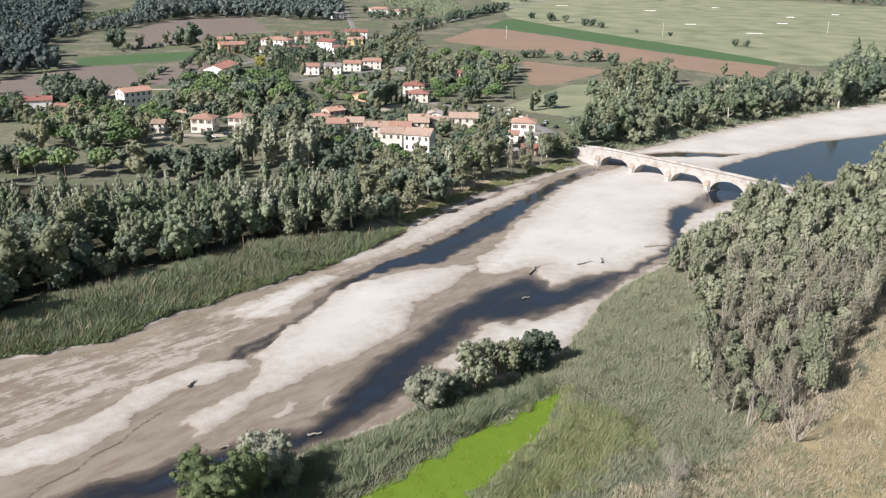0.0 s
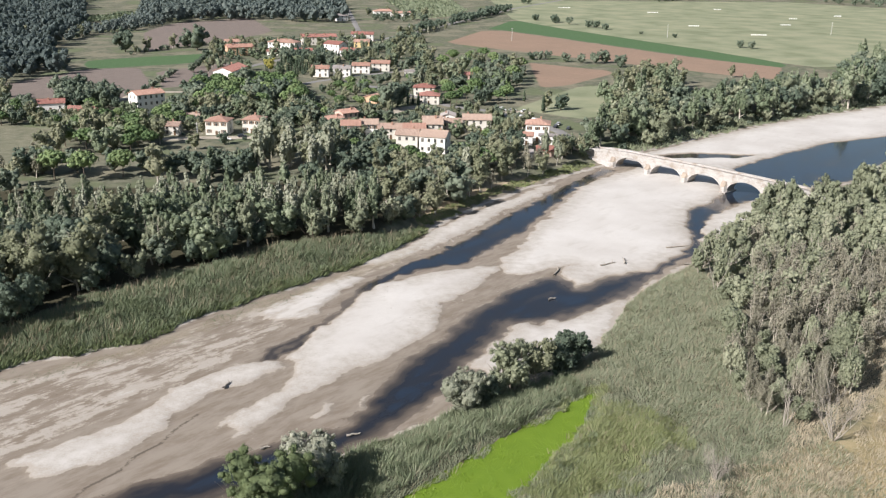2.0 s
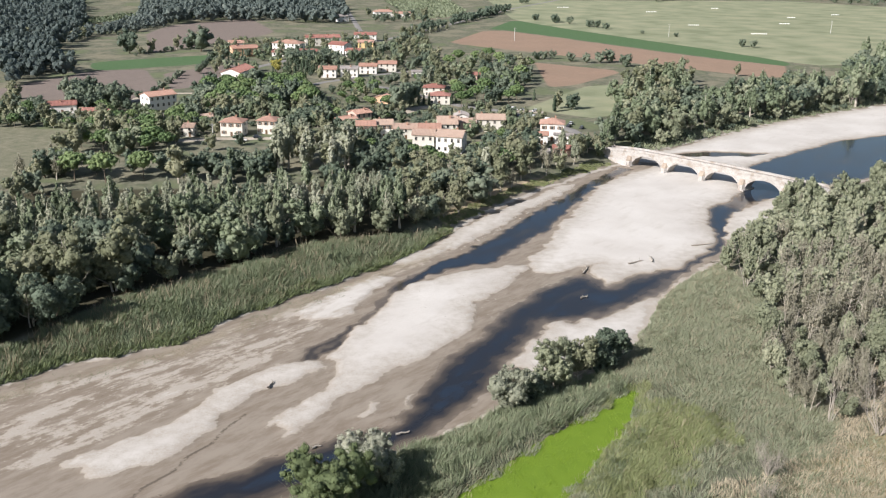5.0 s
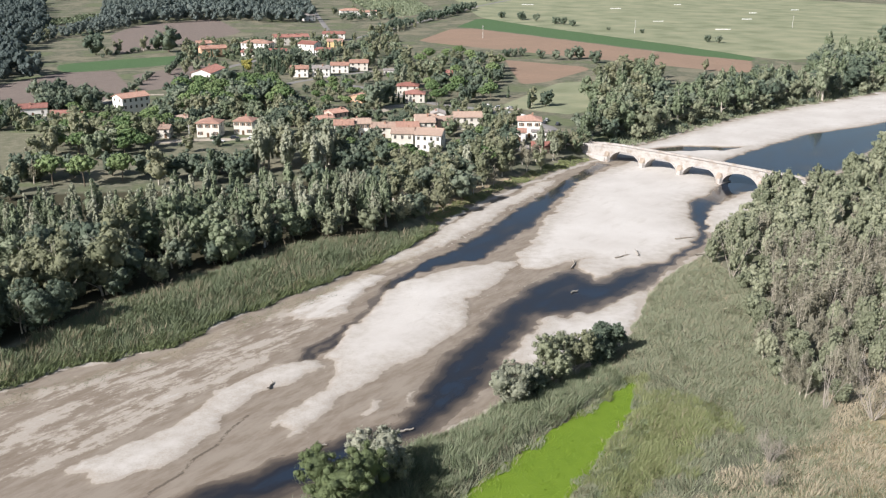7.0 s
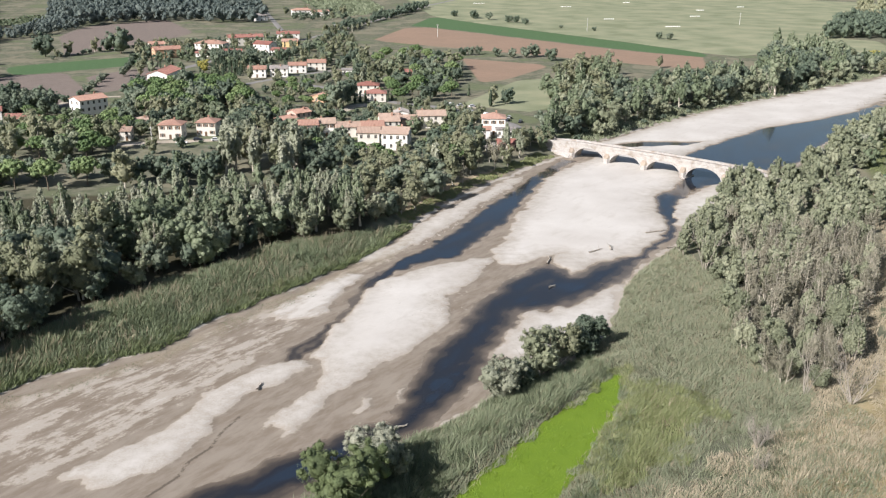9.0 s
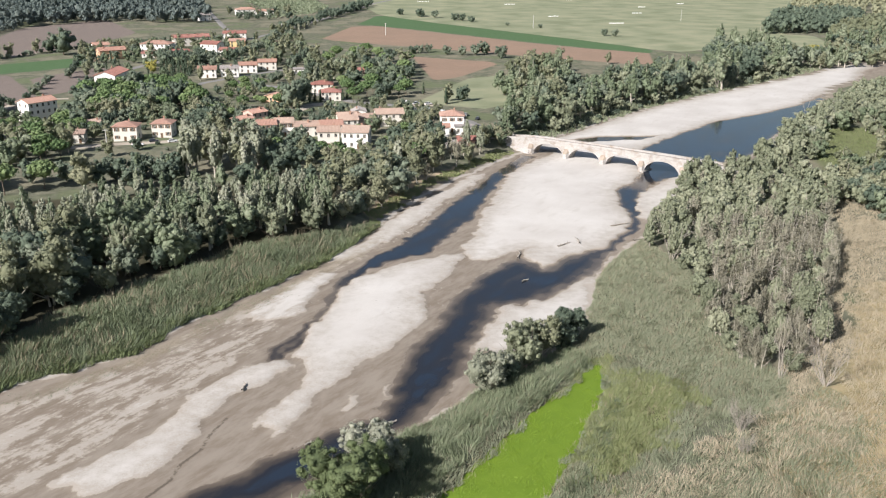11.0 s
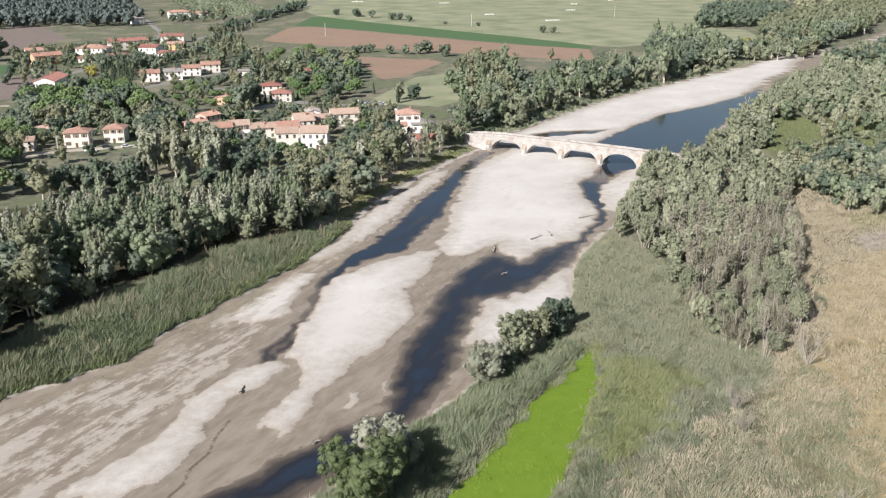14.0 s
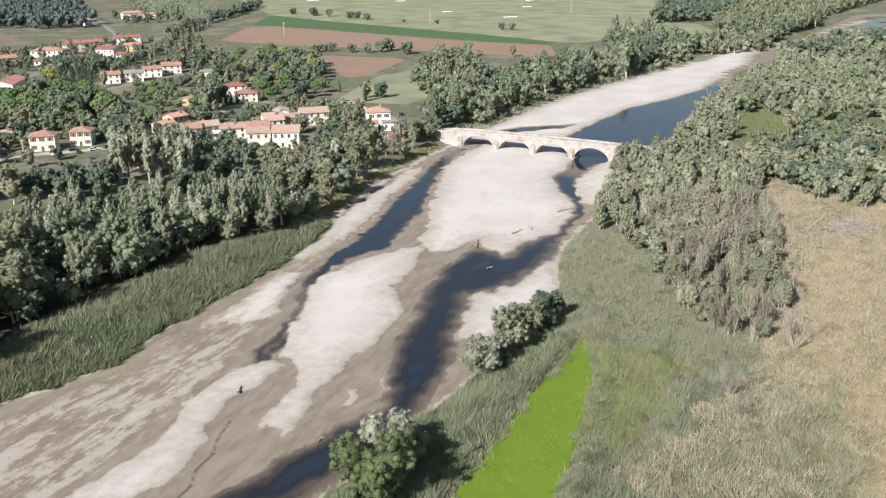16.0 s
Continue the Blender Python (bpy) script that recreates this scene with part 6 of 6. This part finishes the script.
blades("dry_grass", [(96, -24), (104, -26), (122, -12), (144, 14), (176, 46), (208, 62), (202, 74), (172, 62), (140, 24), (116, 0)], 26000, 0.9, 0.085, MAT_STRAW, "tan dry grass along the edge of the grove", 26, 0.55, (), "grass", 3.0)
blades("dry_grass", [(40, -52), (60, -42), (82, -34), (100, -22), (96, -40), (70, -60), (50, -76), (30, -70)], 20000, 1.1, 0.075, MAT_STRAW, "tan dry stems mixed into the reeds", 15, 0.55, (POND,), "grass", 10.0, 0.0)
blades("reed_bed", [(20, -62), (40, -54), (60, -44), (84, -36), (96, -42), (80, -60), (70, -90), (20, -110)], 22000, 1.1, 0.075, MAT_REED, "thin grey reeds mixed with dry grass", 7, 0.55, (POND,), soft=10.0, patch=-0.05)
blades("reed_bed", [(10, -70), (30, -55), (60, -30), (100, -24), (112, -10), (104, -34), (90, -52), (70, -80), (20, -100)], 24000, 1.0, 0.07, MAT_REED, "short grey-green reeds fading into dry grass", 22, 0.55, (POND,), soft=8.0)
blades("dead_stalks", RIGHT_REEDS, 14000, 1.4, 0.06, MAT_STALK, "brownish dead stalks among grey-green reeds", 23, 0.5, (POND,), patch=0.0)
blades("mixed_grass", [(150, 10), (176, 40), (210, 60), (236, 60), (262, 75), (225, 62), (212, 92), (226, 112), (262, 140), (245, 140), (222, 118), (205, 90), (172, 52)], 16000, 1.0, 0.10, MAT_STRAW, "dry grass in the glade behind willows", 25, 0.55, (), "grass", 5.0)
blades("toe_scrub", [(-120, -16), (-90, 6), (-71, 22), (-61, 30), (-49, 34), (-37, 39), (-24, 53), (-10, 65), (7, 79), (26, 96), (43, 119), (41, 121), (24, 99), (4, 82), (-13, 68), (-27, 56), (-39, 43), (-62, 34), (-92, 10), (-122, -12)], 42000, 1.45, 0.15, LEAF["alder"],
       "dark green leafy scrub at the toe of the bank", 24, 0.7, (), "scrub", 2.0)
blades("mixed_grass", [(60, -60), (100, -40), (150, -10), (190, 30), (240, 60), (210, -30), (140, -90)], 20000, 1.0, 0.09, MAT_REED, "sparse greenish tufts in a dry meadow", 8, 0.55, (), "grass", 6.0, 0.1)
blades("bank_grass", [(42, 121), (59, 144), (80, 166), (99, 183), (116, 198), (128, 208), (122, 210), (100, 190), (80, 173), (60, 153), (42, 131)], 26000, 0.6, 0.13, MAT_LUSH, "short green grass on the river bank", 9, 0.5, (), "grass", 3.0, -0.12)
blades("bank_scrub", [(150, 229), (179, 247), (225, 279), (263, 303), (344, 344), (422, 382), (500, 428), (496, 438), (418, 394), (340, 356), (258, 314), (220, 290), (176, 260), (148, 242)], 22000, 1.5, 0.2, MAT_CANE, "grey-green scrub along the gravel", 10, 0.5, (), "scrub", 3.0)
blades("fresh_grass", [(190, 45), (225, 88), (240, 138), (286, 208), (330, 205), (360, 170), (280, 100), (250, 60)], 30000, 0.7, 0.14, MAT_LUSH, "green meadow grass behind the willow grove", 11, 0.5, (), "grass", 4.0, 0.0)


def pond_sheet():
    """A carpet of floating weed with small raised tufts."""
    rng = np.random.default_rng(5)
    g = np.arange(-70, 70, 0.8)
    gx, gy = np.meshgrid(g, g)
    d = inside(POND, gx + 1.2 * fbm(gx, gy, 6, 41), gy + 1.2 * fbm(gx, gy, 6, 42))
    z = land(gx, gy)[0]
    z = np.where(d > -0.5, np.maximum(z, 0.45) + 0.14 + 0.05 * fbm(gx, gy, 2.0, 44), z - 0.6)
    n = len(g)
    keep = [(j * n + i, j * n + i + 1, (j + 1) * n + i + 1, (j + 1) * n + i) for j in range(n - 1) for i in range(n - 1) if d[j:j + 2, i:i + 2].max() > 0]
    ids = sorted({a for q in keep for a in q})
    at = {a: k for k, a in enumerate(ids)}
    flat = np.stack([gx.ravel(), gy.ravel(), z.ravel()], 1)[ids]
    me = mesh_of("water_weed", flat, [tuple(at[a] for a in q) for q in keep], MAT_WEED, True)
    tagged(new("water_weed", me), "bright lime green carpet of floating water weed", "water weed", kind="stuff")


pond_sheet()
blades("weed_tufts", POND, 14000, 0.42, 0.14, MAT_WEED, "tiny bright green tufts of water weed", 12, 0.8, (), "water weed", 1.0)


# ---- dead wood ----
MAT_DEAD = plain("bleached_wood", (0.36, 0.325, 0.28), 0.9, 0.1, 0.15, 4)


def dead_tree(name, x, y, tall, stems, fan, seed, label, twigs=3, thick=0.0115):
    rng = random.Random(seed)
    verts, faces = [], []

    def grow(p, d, long, r, level):
        pts, rad = [p], [r]
        for k in range(3):
            d = (d + Vector((rng.uniform(-1, 1), rng.uniform(-1, 1), rng.uniform(-0.3, 0.6))) * 0.16).normalized()
            p = p + d * long / 3
            pts.append(p)
            rad.append(r * (1 - 0.28 * (k + 1)))
        tube(verts, faces, pts, rad, 5 if level == 0 else 3)
        if level < 3:
            for _ in range(twigs):
                q = pts[rng.randint(1, 3)]
                nd = (d + Vector((rng.uniform(-1, 1), rng.uniform(-1, 1), rng.uniform(-0.2, 0.7))) * 0.75).normalized()
                grow(q, nd, long * rng.uniform(0.45, 0.7), r * 0.42, level + 1)

    for s in range(stems):
        a = 2 * math.pi * s / stems + rng.uniform(-0.4, 0.4)
        d = Vector((math.cos(a) * fan, math.sin(a) * fan, 1)).normalized()
        grow(Vector((math.cos(a) * 0.15, math.sin(a) * 0.15, -0.4)), d, tall * rng.uniform(0.5, 0.68), tall * thick, 0)
    ob = new(name, mesh_of(name, verts, faces, MAT_DEAD, True))
    ob.matrix_basis = pose(x, y, ground_z(x, y))
    return tagged(ob, label, "dead tree")


dead_tree("dead_tree", 104, -26, 13, 7, 0.5, 3, "large bare dead tree with bleached spreading branches", 4)
dead_tree("dead_tree", 97, -20, 11, 4, 0.25, 8, "thin bare dead tree among withering willows", 3)
dead_tree("dead_shrub", 75, -37, 6.5, 9, 0.4, 4, "grey leafless shrub standing in dry grass", 5, 0.017)
dead_tree("dead_shrub", 69, -71, 3.6, 8, 0.5, 6, "dark grey leafless stump sprouting at the meadow edge", 5, 0.024)
dead_tree("dead_shrub", 71, -44, 4.5, 8, 0.45, 5, "small grey leafless shrub in dry grass", 5, 0.018)
for k, (x, y, h) in enumerate(((112, -6, 11), (118, 8, 12), (126, 12, 11), (132, 30, 12), (121, 40, 13), (116, 55, 13), (150, 40, 11), (160, 60, 12), (140, 60, 12), (330, 262, 14), (318, 150, 10), (292, 128, 9), (324, 340, 18))):
    dead_tree("dead_tree", x, y, h, 2, 0.22, 20 + k, "bare pale dead tree standing among living trees", 3)


def log(x, y, turn, long, seed, label="bleached driftwood log lying on the gravel"):
    rng = random.Random(seed)
    verts, faces = [], []
    pts = [Vector((-long / 2 + long * k / 5, rng.uniform(-0.25, 0.25), 0.18 + rng.uniform(0, 0.12))) for k in range(6)]
    tube(verts, faces, pts, [0.3, 0.26, 0.24, 0.2, 0.15, 0.06], 6)
    for k in (1, 3, 4):
        d = Vector((rng.uniform(0.2, 1), rng.choice((-1, 1)) * rng.uniform(0.5, 1), rng.uniform(0.1, 0.6)))
        tube(verts, faces, [pts[k], pts[k] + d * long * 0.12, pts[k] + d * long * 0.2 + Vector((0, 0, 0.1))], [0.13, 0.08, 0.03], 4)
    ob = new("driftwood_log", mesh_of("driftwood_log", verts, faces, MAT_DEAD, True))
    ob.matrix_basis = pose(x, y, max(0.0, ground_z(x, y)), 0, 0, turn)
    tagged(ob, label, "driftwood", "driftwood on the bars")


for k, (x, y, turn, long) in enumerate(((77, 78, 60, 7), (94, 82, 20, 6), (100, 84, 75, 5), (122, 96, 10, 9), (-14, 14, 70, 3), (70, 57, 15, 2.5), (12, -10, 20, 3), (-5, -13, 10, 2), (3, -15, 40, 2), (120, 80, 12, 6))):
    log(x, y, turn, long, 50 + k)


def stick_pile(x, y, wide, n, seed):
    rng = random.Random(seed)
    verts, faces = [], []
    for _ in range(n):
        a, r = rng.uniform(0, 6.28), wide * math.sqrt(rng.random())
        px, py = math.cos(a) * r, math.sin(a) * r * 0.6
        t, long = rng.uniform(0, 6.28), rng.uniform(1.5, 4)
        d = Vector((math.cos(t), math.sin(t), rng.uniform(-0.1, 0.35)))
        p = Vector((px, py, rng.uniform(0.1, 1.0) * (1 - r / wide * 0.7)))
        tube(verts, faces, [p, p + d * long * 0.5 + Vector((0, 0, 0.15)), p + d * long], [0.09, 0.07, 0.02], 4)
    ob = new("brushwood_pile", mesh_of("brushwood_pile", verts, faces, MAT_DEAD, True))
    ob.matrix_basis = pose(x, y, ground_z(x, y))
    tagged(ob, "heap of bleached fallen branches in a meadow", "brushwood", kind="stuff")


stick_pile(190, 34, 9, 260, 1)
stick_pile(183, 28, 6, 140, 2)


# ---- stones ----
def stones(name, spots, label, seed, size=0.35):
    rng = np.random.default_rng(seed)
    verts, faces = [], []
    base = [(1, 0, 0), (0.3, 0.95, 0), (-0.8, 0.6, 0), (-0.8, -0.6, 0), (0.3, -0.95, 0), (0.1, 0.1, 0.75)]
    for x, y in spots:
        z = ground_z(x, y)
        s, a = size * rng.uniform(0.4, 1.7), rng.uniform(0, 6.28)
        i = len(verts)
        for bx, by, bz in base:
            k = rng.uniform(0.75, 1.2)
            verts.append((x + (bx * math.cos(a) - by * math.sin(a)) * s * k, y + (bx * math.sin(a) + by * math.cos(a)) * s * k, max(z, -0.12) + bz * s * 0.8 - 0.03))
        faces += [(i + j, i + (j + 1) % 5, i + 5) for j in range(5)]
    tagged(new(name, mesh_of(name, verts, faces, MAT_ROCK)), label, "stones", kind="stuff")


MAT_ROCK = plain("pale_rock", (0.30, 0.275, 0.24), 0.9, 0.15, 0.15, 3)
rng = random.Random(77)
rim = [(45, 101), (59, 117), (75, 138), (89, 155), (107, 177)]
spots = []
for _ in range(140):
    k = rng.randrange(len(rim) - 1)
    f = rng.random()
    (ax, ay), (bx, by) = rim[k], rim[k + 1]
    spots.append((ax + (bx - ax) * f - abs(rng.gauss(0, 2.0)), ay + (by - ay) * f + abs(rng.gauss(0, 1.4))))
stones("bank_stones", spots, "pale broken stones along the channel edge", 1, 0.32)
stones("shingle", [(rng.gauss(0, 1) * 9 + 48 + t * 8, rng.gauss(0, 1) * 2.5 + 56 + t * 9) for t in [rng.uniform(-1, 1) for _ in range(90)]], "small stones at the water's edge", 2, 0.17)
stones("shingle", [(-60 + 1.0 * u + rng.gauss(0, 5), -2 + 0.86 * u + rng.gauss(0, 5)) for u in [rng.uniform(0, 110) for _ in range(110)]], "scattered small stones on the mud flats", 3, 0.18)


# ---- vineyards ----
def vineyard(poly, ang, step, seed, label):
    rng = np.random.default_rng(seed)
    cx, cy = np.mean([p[0] for p in poly]), np.mean([p[1] for p in poly])
    u, w = np.array([math.cos(ang), math.sin(ang)]), np.array([-math.sin(ang), math.cos(ang)])
    pts = []
    for r in np.arange(-260, 260, step):
        for q in np.arange(-260, 260, 1.6):
            pts.append((cx + u[0] * q + w[0] * r, cy + u[1] * q + w[1] * r))
    pts = np.array(pts)
    pts = pts[inside(poly, pts[:, 0], pts[:, 1]) > 0]
    n = len(pts)
    base = np.stack([pts[:, 0], pts[:, 1], np.array([ground_z(*p) for p in pts])], 1)
    v, f = [], []
    for k in range(n):
        for _ in range(3):
            c = base[k] + np.array([rng.normal(0, 0.5), rng.normal(0, 0.5), rng.uniform(0.7, 1.7)])
            a, b = rng.normal(size=3) * 0.8, rng.normal(size=3) * 0.6
            i = len(v)
            v += [c - a, c - b, c + a, c + b]
            f.append((i, i + 1, i + 2, i + 3))
    tagged(new("vineyard", mesh_of("vineyard", np.array(v), f, LEAF["poplar"])), label, "vineyard", kind="stuff")


vineyard([(-217, 859), (-240, 890), (-200, 1010), (-176, 1000), (-170, 930)], 1.1, 8, 1, "rows of green vines on the slope")
vineyard([(122, 905), (136, 990), (133, 1254), (240, 1349), (222, 1060), (180, 960)], -1.25, 8, 2, "rows of vines beside the country road")
